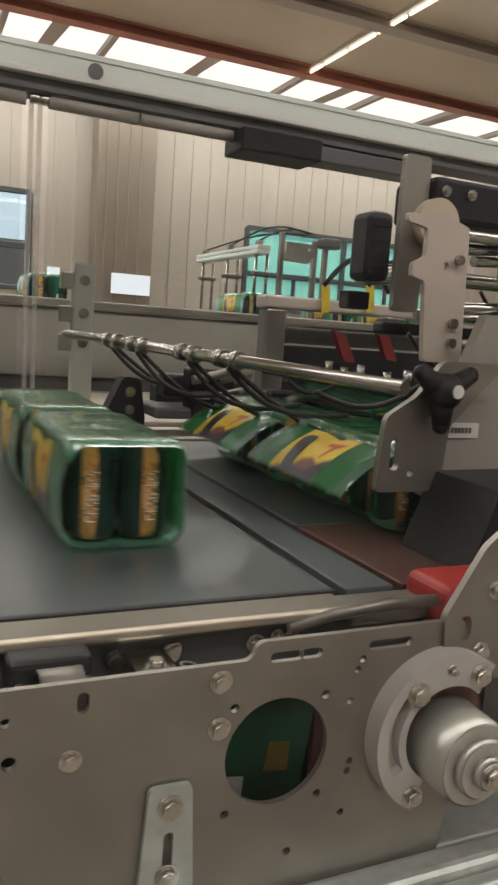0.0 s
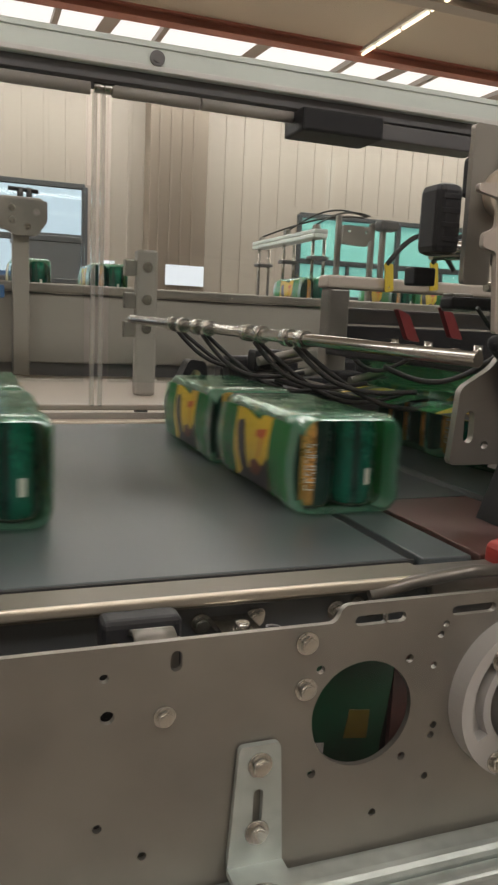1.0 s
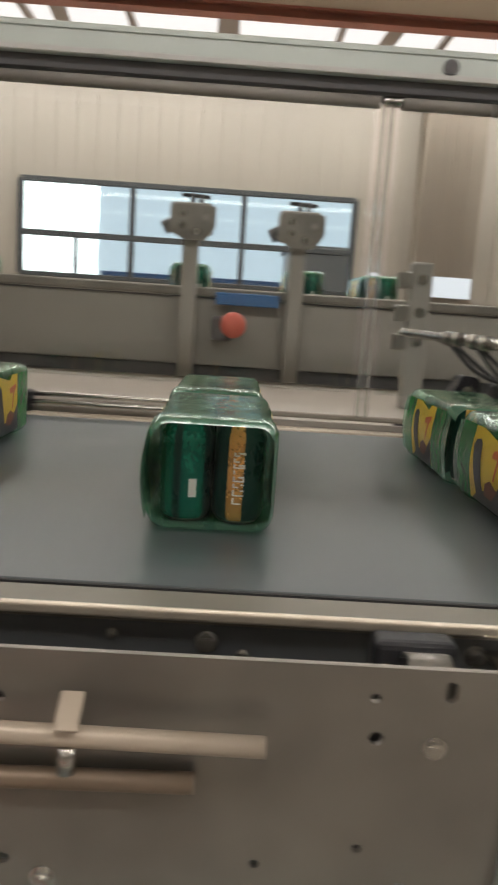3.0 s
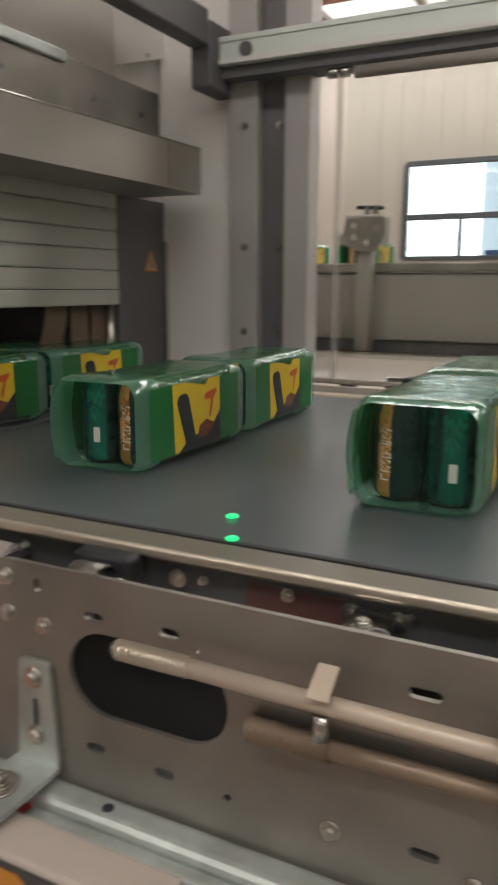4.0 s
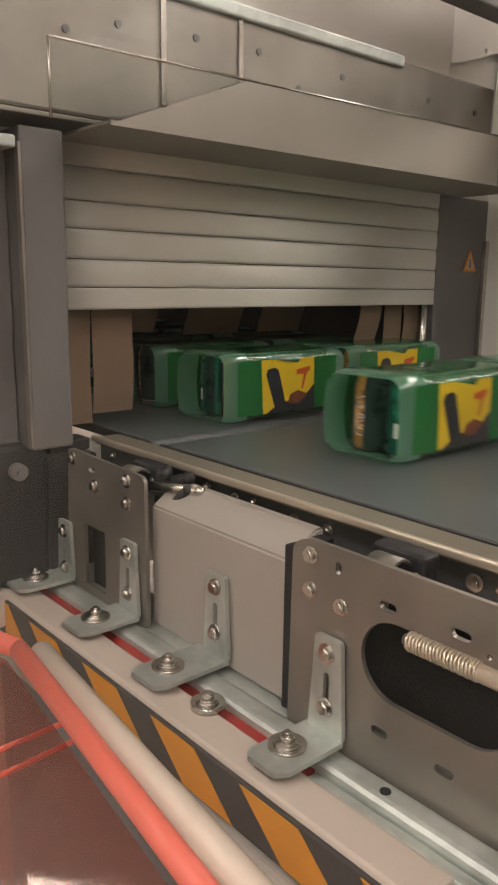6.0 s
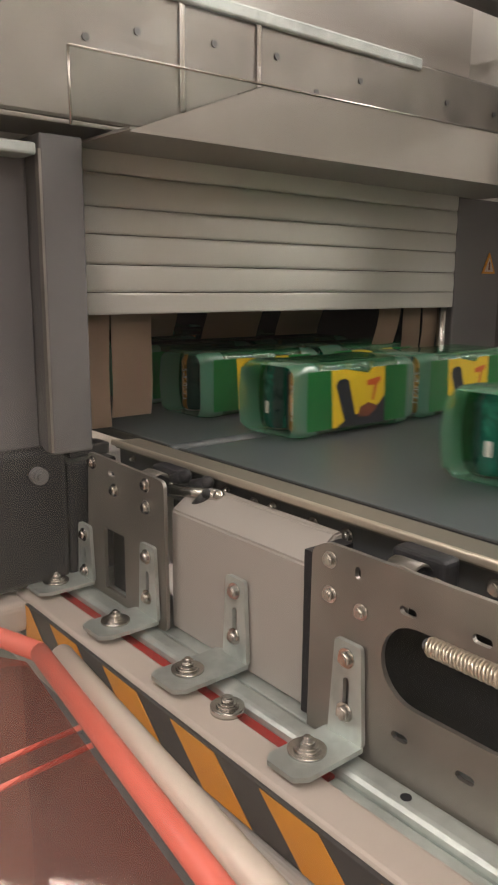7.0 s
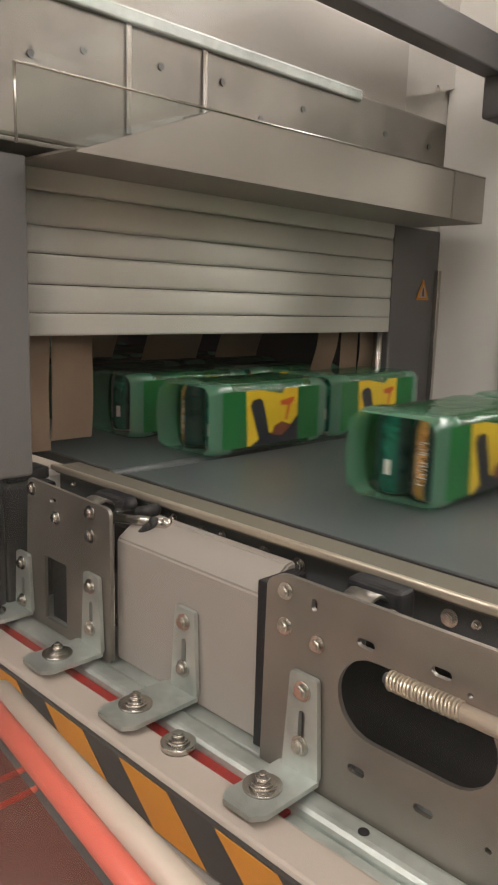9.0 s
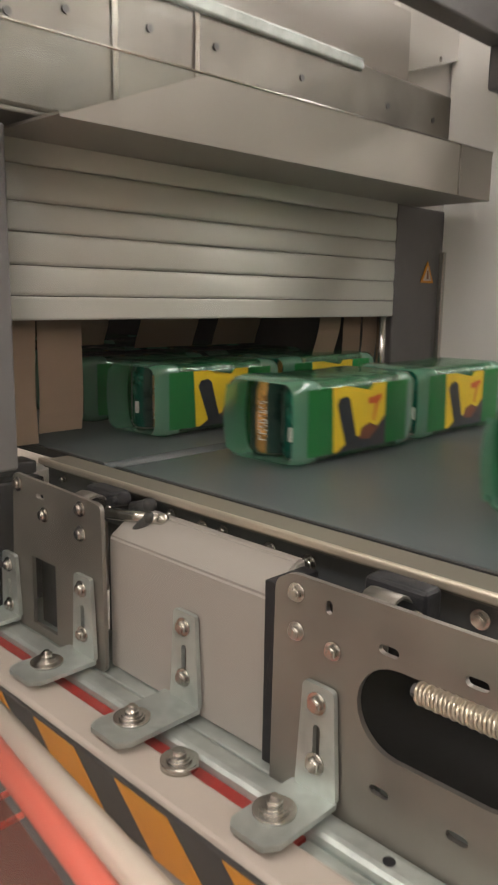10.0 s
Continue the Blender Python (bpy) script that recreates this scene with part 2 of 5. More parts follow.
def ball(bm, c, r, sx=1, sy=1, sz=1, seg=12):
    res = bmesh.ops.create_uvsphere(bm, u_segments=seg, v_segments=max(6, seg // 2), radius=r)
    for v in res["verts"]:
        v.co = Vector((c[0] + v.co.x * sx, c[1] + v.co.y * sy, c[2] + v.co.z * sz))
        for f in v.link_faces:
            f.smooth = True
    return bm


def tube(bm, pts, r, seg=8):
    """A bent round bar along points."""
    pts = [Vector(p) for p in pts]
    rings = []
    up = Vector((0.31, 0.17, 0.93)).normalized()
    for i, p in enumerate(pts):
        d = (pts[min(i + 1, len(pts) - 1)] - pts[max(i - 1, 0)]).normalized()
        u = d.cross(up).normalized()
        w = d.cross(u)
        rings.append([bm.verts.new(p + r * (math.cos(a) * u + math.sin(a) * w)) for a in [2 * math.pi * k / seg for k in range(seg)]])
    for a, b in zip(rings, rings[1:]):
        for k in range(seg):
            bm.faces.new((a[k], a[(k + 1) % seg], b[(k + 1) % seg], b[k])).smooth = True
    bm.faces.new(rings[0]), bm.faces.new(list(reversed(rings[-1])))
    return bm


def sag(a, b, drop, n=12, side=(0, 0, 0)):
    a, b, s = Vector(a), Vector(b), Vector(side)
    return [a.lerp(b, k / n) + (Vector((0, 0, -drop)) + s) * math.sin(math.pi * k / n) for k in range(n + 1)]


def circle(cx, cz, r, n=28, rx=None):
    return [(cx + (rx or r) * math.cos(2 * math.pi * k / n), cz + r * math.sin(2 * math.pi * k / n)) for k in range(n)]


def slot(cx, cz, half, r, n=8, upright=False):
    """An oval: two half circles, half apart from the middle."""
    out = []
    for s, a0 in ((1, -90), (-1, 90)):
        for k in range(n + 1):
            a = radians(a0 + 180 * k / n)
            u, w = s * half + r * math.cos(a), r * math.sin(a)
            out.append((cx - w, cz + u) if upright else (cx + u, cz + w))
    return out


def rounded(pts, r, n=5):
    """A polygon with rounded corners."""
    out = []
    for i, p in enumerate(pts):
        p, a, b = Vector(p), Vector(pts[i - 1]), Vector(pts[(i + 1) % len(pts)])
        u, w = (a - p), (b - p)
        k = min(r, u.length * 0.45, w.length * 0.45)
        q0, q1 = p + u.normalized() * k, p + w.normalized() * k
        for j in range(n + 1):
            t = j / n
            out.append(tuple((1 - t) ** 2 * q0 + 2 * t * (1 - t) * p + t * t * q1))
    return out


def sheet(bm, outline, holes=(), y=0.0, thick=0.006, axis="y", mat=0):
    """A flat plate cut from an outline with holes; axis: the way it faces (front towards minus)."""
    edges = []
    for loop in (outline, *holes):
        vs = [bm.verts.new((u, y, w) if axis == "y" else ((y, u, w) if axis == "x" else (u, w, y))) for u, w in loop]
        edges += [bm.edges.new((a, b)) for a, b in zip(vs, vs[1:] + vs[:1])]
    res = bmesh.ops.triangle_fill(bm, use_beauty=True, use_dissolve=False, edges=edges)
    faces = [g for g in res["geom"] if isinstance(g, bmesh.types.BMFace)]
    ext = bmesh.ops.extrude_face_region(bm, geom=faces)
    way = {"y": (0, thick, 0), "x": (thick, 0, 0), "z": (0, 0, thick)}[axis]
    bmesh.ops.translate(bm, vec=way, verts=[g for g in ext["geom"] if isinstance(g, bmesh.types.BMVert)])
    for f in list(faces) + [g for g in ext["geom"] if isinstance(g, bmesh.types.BMFace)]:
        if f.is_valid:
            f.material_index = mat
    bmesh.ops.recalc_face_normals(bm, faces=bm.faces[:])
    return bm


def bolt(bm, x, y, z, r=0.008, way=(0, -1, 0), washer=1.45):
    """A hexagon head on a washer."""
    w = Vector(way)
    c = Vector((x, y, z))
    rod(bm, c, c + w * 0.002, r * washer, 18)
    rod(bm, c + w * 0.002, c + w * 0.0075, r, 6)
    rod(bm, c + w * 0.0075, c + w * 0.0085, r * 0.72, 12)
    return bm


def mesh_of(name, bm, mats, lift=True, tidy=True):
    if lift:
        bmesh.ops.translate(bm, vec=(0, 0, BZ), verts=bm.verts[:])
    if tidy:
        bmesh.ops.recalc_face_normals(bm, faces=bm.faces[:])
    me = bpy.data.meshes.new(name)
    bm.to_mesh(me)
    bm.free()
    for m in mats if isinstance(mats, (list, tuple)) else [mats]:
        me.materials.append(m)
    return me


def thing(name, bm, mats, label, category, group="", kind="", lift=True):
    return tagged(new(name, mesh_of(name, bm, mats, lift)), label, category, group, kind)


def base(name, at, label, category, group="", kind=""):
    ob = new(name)
    ob.empty_display_size = 0.05
    ob.matrix_world = Matrix.Translation((at[0], at[1], at[2] + BZ))
    return tagged(ob, label, category, group, kind)


def whole(ob):
    m = Matrix.Identity(4)
    while ob:
        m = ob.matrix_basis @ m if ob.parent is None else ob.matrix_parent_inverse @ ob.matrix_basis @ m
        ob = ob.parent
    return m


def part(name, bm, mats, parent, label="", lift=True, me=None):
    """One mesh under a thing or part; its vertices are given in the hall's own coordinates."""
    ob = new(name, me or mesh_of(name, bm, mats, lift))
    ob.parent = parent
    ob.matrix_parent_inverse = whole(parent).inverted()
    return tagged(ob, label)


def own(name, me, parent, m=Matrix.Identity(4), label=""):
    """A part whose mesh is given in its thing's own space."""
    ob = new(name, me)
    ob.parent = parent
    ob.matrix_basis = m
    return tagged(ob, label)


def BM():
    return bmesh.new()


# ---- hall ----
def hall():
    f = BM()
    box(f, -14, 18, -12, 13.6, -0.2, 0)
    thing("floor", f, CONCRETE, "glossy beige painted concrete hall floor", "floor", kind="structure", lift=False)
    wy, top = 13.4, 4.6
    wins = [(-3.8, 2.1, 0.80, 2.42, 3), (6.2, 10.6, 0.78, 2.32, 2)]  # x0, x1, z0, z1, bays
    w = BM()
    outline = [(-14, -BZ), (18, -BZ), (18, top + 0.1), (-14, top + 0.1)]
    holes = [[(a, c), (b, c), (b, d), (a, d)] for a, b, c, d, _ in wins]
    sheet(w, outline, holes, wy, 0.16)
    wall = thing("wall_north", w, WALL_PANEL, "beige ribbed metal cladding wall of the hall", "wall", kind="structure")
    for lo, hi, keep in ((2.45, top, None), (-0.9, 0.78, None), (0.78, 2.45, wins)):
        rib = BM()
        box(rib, -0.04, 0.04, wy - 0.018, wy, lo, hi, 0.008)
        rib_me = mesh_of("cladding_rib", rib, WALL_PANEL)
        x = -9.0
        while x < 15:
            if not keep or not any(a - 0.1 < x < b + 0.1 for a, b, *_ in keep):
                o = new("cladding_rib", rib_me)
                o.parent = wall
                o.location.x = x
            x += 0.36
    c = BM()
    box(c, 3.13, 4.17, wy - 0.5, wy - 0.04, -BZ, top, 0.02)
    col = thing("column", c, WALL_DARK, "boxed-in brown wall column with ribbed cladding", "column", kind="structure")
    for x in (3.3, 3.5, 3.7, 3.9):
        rb = BM()
        box(rb, x - 0.02, x + 0.02, wy - 0.53, wy - 0.5, -BZ, top, 0.008)
        part("cladding_rib", rb, WALL_DARK, col)
    for i, (a, b, lo, hi, bays) in enumerate(wins):
        win = base("window_%d" % (i + 1), (a, wy, lo), ("dark-framed steel window with bright daylight beyond", "dark-framed window with green tinted panes")[i], "window", kind="structure")
        mid = lo + (hi - lo) * 0.44
        fr = BM()
        for z0, z1 in ((lo - 0.04, lo + 0.04), (hi - 0.04, hi + 0.05), (mid - 0.05, mid + 0.05)):
            box(fr, a, b, wy - 0.03, wy + 0.08, z0, z1, 0.01)
        for k in range(bays + 1):
            xx = a + (b - a) * k / bays
            box(fr, xx - 0.05, xx + 0.05, wy - 0.04, wy + 0.07, lo, hi, 0.01)
            if k < bays:
                xm = xx + (b - a) / bays / 2
                box(fr, xm - 0.035, xm + 0.035, wy - 0.02, wy + 0.06, lo, mid, 0.008)
        part("window_frame", fr, FRAME_DARK, win)
        for k in range(bays):
            for z0, z1 in ((lo, mid), (mid, hi)):
                p = BM()
                x0, x1 = a + (b - a) * k / bays + 0.05, a + (b - a) * (k + 1) / bays - 0.05
                box(p, x0, x1, wy + 0.02, wy + 0.028, z0 + 0.045, z1 - 0.045)
                o = part("pane", p, (GLASS, GLASS_GREEN)[i], win)
                o.visible_shadow = False
    # glowing patches stand in for bright reflections near the column; no lamps hang here
    for x0, x1, z0, z1, y in ((3.42, 4.12, 0.82, 1.17, wy - 0.62), (2.40, 2.62, 0.86, 1.20, wy - 0.12)):
        lp = base("light_panel", ((x0 + x1) / 2, y, z0), "glowing white patch by the wall column, standing in for a reflection", "light panel", group="light panels")
        q = BM()
        box(q, x0 + 0.01, x1 - 0.01, y, y + 0.10, z0 + 0.01, z1 - 0.01, 0.008)
        part("panel_case", q, WALL_PANEL, lp)
        q = BM()
        box(q, x0, x1, y - 0.006, y - 0.001, z0, z1)
        part("diffuser", q, REFLECTION_GLOW, lp)
    bd = BM()
    box(bd, -16, 26, 24.0, 24.1, -1.5, 9)
    thing("backdrop", bd, SKYGLOW, "pale bright daylight outside the hall windows", "backdrop", kind="structure")
    bd = BM()
    box(bd, -12, -4.3, 23.6, 23.7, -1.5, 9)
    thing("backdrop", bd, SUNGLOW, "dazzling bright sky outside the hall window", "backdrop", kind="structure")
    for x0, x1, h, m in ((-3.4, 1.2, 1.1, BLUE), (1.4, 4.5, 2.1, PAINT_GREY)):
        yard = BM()
        box(yard, x0, x1, 20.0, 22.5, -BZ, h, 0.02)
        box(yard, x0 - 0.1, x1 + 0.1, 19.9, 22.6, h, h + 0.12, 0.02)
        thing("yard_building", yard, m, "low building across the yard outside the window", "building", kind="structure")
    for nm, q in (("wall_west", (-14.2, -14, -12, 13.5)), ("wall_east", (18, 18.2, -12, 13.5)), ("wall_south", (-14, 18, -12.2, -12))):
        b = BM()
        box(b, *q, -BZ, top + 0.1)
        thing(nm, b, WALL_PANEL, "beige metal cladding hall wall", "wall", kind="structure")
    # roof with long rooflight strips, all but the last added out of view
    r = BM()
    ys = [-12] + [v for q in STRIPS for v in q] + [13.6]
    for a, b in zip(ys[::2], ys[1::2]):
        box(r, -14, 18, a, b, top, top + 0.12)
    thing("ceiling", r, CEIL, "brown sheeted hall roof between rooflight strips", "ceiling", kind="structure")
    for a, b in STRIPS:
        k = BM()
        box(k, -14, 18, a, b, top + 0.08, top + 0.1)
        thing("rooflight", k, SKYLIGHT, "long white daylit rooflight strip in the roof", "rooflight", group="rooflights", kind="structure")
        g = BM()
        x = -13.0
        while x < 18:
            box(g, x, x + 0.09, a, b, top - 0.02, top + 0.07)
            x += 1.6
        if a > 11:
            for x in (-2.9, -0.4, 2.1, 4.5, 7.0, 9.4, 11.9):
                for d in (0.0,):
                    v = [g.verts.new(q) for q in ((x + d, a, top - 0.03), (x + d + 0.26, a, top - 0.03), (x + d + 0.12, b, top - 0.03), (x + d - 0.10, b, top - 0.03))]
                    g.faces.new(v)
        thing("glazing_bars", g, WALL_PANEL, "thin pale glazing bars under a rooflight", "glazing bar", kind="structure")
    for y, red in ((11.02, True), (8.75, False), (5.6, False), (2.2, False), (-5.6, False)):
        b = BM()
        for z0, z1, hw in ((top - 0.16, top - 0.14, 0.12), (top - 0.03, top, 0.12), (top - 0.14, top - 0.03, 0.015)):
            box(b, -14, 18, y - hw, y + hw, z0, z1)
        thing("roof_beam", b, RED_BEAM if red else WALL_PANEL, "red oxide painted steel roof beam" if red else "beige painted steel roof beam", "beam", group="roof beams", kind="structure")
    for x in (6.1, -5.0):
        lamp = base("strip_lamp", (x, 3, top - 0.06), "long row of lit fluorescent tubes under the roof", "lamp", group="strip lamps")
        tr = BM()
        box(tr, x - 0.06, x + 0.06, 1.7, 11.35, top - 0.05, top, 0.005)
        part("lamp_tray", tr, WHITE, lamp)
        for k in range(13):
            tb = BM()
            rod(tb, (x, 1.75 + 0.74 * k, top - 0.08), (x, 2.40 + 0.74 * k, top - 0.08), 0.024, 10)
            part("tube", tb, TUBE_GLOW, lamp)


hall()


# ---- conveyor belts and their frame ----
YN, YF = 0.147, 1.232  # near and far edge of the belts
ZB = 0.03


def belts():
    for nm, x0, x1, lab in (("conveyor_belt", -0.995, 0.608, "wide dark grey rubber conveyor belt, lightly scuffed"),
                            ("conveyor_belt", 0.90, 9.2, "dark grey infeed conveyor belt of the wrapper"),
                            ("conveyor_belt", -6.0, -1.03, "dark mesh belt running through the shrink tunnel")):
        cb = base(nm, (x0, YN, ZB - 0.02), lab, "conveyor belt", group="conveyor belts")
        b = BM()
        box(b, x0, x1, YN, YF, ZB - 0.016, ZB, 0.006)
        part("belt", b, BELT, cb)
        for x in (x0 + 0.004, x1 - 0.004):
            r = BM()
            rod(r, (x, YN + 0.003, ZB - 0.012), (x, YF - 0.003, ZB - 0.012), 0.011, 16)
            part("nose_roller", r, BELT, cb)
        e = BM()
        box(e, x0, x1, YN - 0.006, YN - 0.001, ZB - 0.014, ZB + 0.001)
        part("belt_edge", e, BELT_EDGE, cb)
    d = BM()
    box(d, 0.624, 0.690, YN, YF, ZB - 0.012, ZB - 0.001, 0.002)
    thing("transfer_plate", d, BELT, "narrow dark transfer plate between two belts", "plate", group="transfer plates")
    d = BM()
    box(d, 0.702, 0.88, 0.42, YF, ZB - 0.012, ZB - 0.001, 0.002)
    thing("transfer_plate", d, BELT, "dark transfer plate at the wrapper outlet", "plate", group="transfer plates")
    d = BM()
    box(d, 0.702, 0.88, YN, 0.418, ZB - 0.012, ZB - 0.001, 0.002)
    thing("transfer_plate", d, SLIDE, "dull red worn slide plate at the wrapper outlet", "plate", group="transfer plates")
    r = BM()
    rod(r, (-1.0125, YN, ZB - 0.02), (-1.0125, YF, ZB - 0.02), 0.006, 12)
    thing("transfer_roller", r, STEEL_DARK, "thin dark steel transfer roller between belt and tunnel", "roller")


belts()
# glowing dots put on the belt in place of green LED reflections
for x, y in ((-0.352, 0.222), (-0.314, 0.150)):
    l = BM()
    ball(l, (x, y, ZB + 0.003), 0.0075, 1, 1, 0.35, 14)
    thing("indicator_light", l, LED_REFLECTION, "small glowing green dot at the belt edge, standing in for a reflected LED", "light", group="indicator lights")


def near_rail():
    rail = base("guide_rail", (-1.0, 0.08, 0.0), "worn pale metal rail along the belt edge", "rail")
    for x0, x1 in ((-1.12, 0.60),):
        b = BM()
        box(b, x0, x1, 0.0890, YN - 0.008, 0.018, 0.0305, 0.003)
        part("wear_strip", b, WEAR, rail, "worn olive-beige wear strip")
        rod_ = BM()
        box(rod_, x0, x1, 0.080, 0.0885, 0.024, 0.035, 0.0035, seg=3)
        part("rail_nose", rod_, CREAM_METAL, rail)
    b = BM()
    box(b, 0.60, 1.3, 0.092, YN - 0.008, 0.008, 0.027, 0.003)
    part("wear_strip", b, STEEL, rail)
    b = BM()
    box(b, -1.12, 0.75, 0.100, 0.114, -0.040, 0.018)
    part("rail_web", b, WEB_STEEL, rail, "recessed web under the rail, darkened in colour for its shade")
    b = BM()
    box(b, -0.27, -0.165, 0.0965, 0.0995, -0.035, 0.012, 0.001)
    part("web_plate", b, RED_DULL, rail, "dull red plate on the web")
    rnd = random.Random(14)
    for q in range(14):
        b = BM()
        bolt(b, -1.05 + 0.12 * q + rnd.uniform(-0.02, 0.02), 0.0963, rnd.choice((-0.012, 0.004, 0.006)), rnd.choice((0.0035, 0.005)))
        part("web_screw", b, CHROME, rail)
    far = base("guide_rail", (-1.0, YF, 0.0), "pale metal rail along the far belt edge", "rail")
    b = BM()
    box(b, -1.0, 1.3, YF + 0.004, YF + 0.05, 0.01, 0.034, 0.004)
    part("wear_strip", b, CREAM, far)
    b = BM()
    box(b, -1.0, 1.3, YF + 0.05, YF + 0.058, -0.3, 0.05, 0.002)
    part("rail_web", b, PAINT_GREY, far)
    for z, y in ((0.058, YF + 0.03), (0.075, YF + 0.05)):
        r = BM()
        rod(r, (-0.48, y, z), (0.20, y, z), 0.006, 10)
        part("guide_rod", r, CHROME, far)
    for x in (-0.40, 0.14):
        k = BM()
        box(k, x - 0.035, x + 0.035, YF + 0.02, YF + 0.065, 0.034, 0.084, 0.005)
        part("rod_clamp", k, BLACK, far, "black plastic rod clamp")


near_rail()


def bracket(x, top, y0=0.0, reach=0.0, group="slotted brackets"):
    """An angle bracket: tapered slotted upright with two bolts, and a foot with a large washer."""
    b = base("angle_bracket", (x, -0.02, -0.2), "zinc-plated angle bracket with slot and two hex bolts", "bracket", group=group)
    up = BM()
    sheet(up, rounded([(x - 0.026, -0.186), (x + 0.026, -0.186), (x + 0.019, top), (x - 0.019, top)], 0.006), [slot(x, top - 0.062, 0.016, 0.0045, upright=True)], y0 - 0.008, 0.006)
    part("upright", up, ZINC, b)
    ft = BM()
    sheet(ft, rounded([(x - 0.026 - reach, y0 - 0.004), (x + 0.026, y0 - 0.004), (x + 0.026, -0.086), (x + 0.016, -0.100), (x - 0.018 - reach, -0.100), (x - 0.026 - reach, -0.090)], 0.003), [], -0.190, 0.006, "z")
    part("foot", ft, ZINC, b)
    for z in (top - 0.018, top - 0.082):
        k = BM()
        bolt(k, x, y0 - 0.008, z, 0.0078)
        part("hex_bolt", k, CHROME, b)
    k = BM()
    fx = x - 0.006 - reach / 2
    rod(k, (fx, -0.056, -0.184), (fx, -0.056, -0.181), 0.0215, 28)
    rod(k, (fx, -0.056, -0.181), (fx, -0.056, -0.178), 0.015, 20)
    bolt(k, fx, -0.056, -0.178, 0.0085, (0, 0, 1))
    rod(k, (fx, -0.056, -0.170), (fx, -0.056, -0.1665), 0.004, 12)
    part("foot_bolt", k, CHROME, b)
    return b


def hinge_block(x):
    h = base("rail_clamp", (x, 0.06, 0), "black clamp with steel tongue under the belt rail", "clamp", group="rail clamps")
    b = BM()
    box(b, x - 0.036, x + 0.036, 0.048, 0.0785, -0.008, 0.030, 0.007, seg=3)
    part("clamp_body", b, BLACK, h)
    t = BM()
    arch = [(0.0475, 0.018), (0.040, 0.026), (0.030, 0.029), (0.020, 0.027), (0.0125, 0.019), (0.0095, 0.006), (0.0090, -0.02)]
    skin = [[t.verts.new((x + u, yy, zz)) for yy, zz in arch] + [t.verts.new((x + u, yy + 0.002, zz - 0.003)) for yy, zz in reversed(arch)] for u in (-0.014, 0.022)]
    nn = len(skin[0])
    for q in range(nn):
        t.faces.new((skin[0][q], skin[0][(q + 1) % nn], skin[1][(q + 1) % nn], skin[1][q])).smooth = True
    t.faces.new(skin[0]), t.faces.new(list(reversed(skin[1])))
    part("tongue", t, STEEL, h)
    for dx in (-0.026, 0.029):
        k = BM()
        rod(k, (x + dx, 0.0485, 0.008), (x + dx, 0.042, 0.008), 0.0055, 12)
        part("screw", k, CHROME, h)


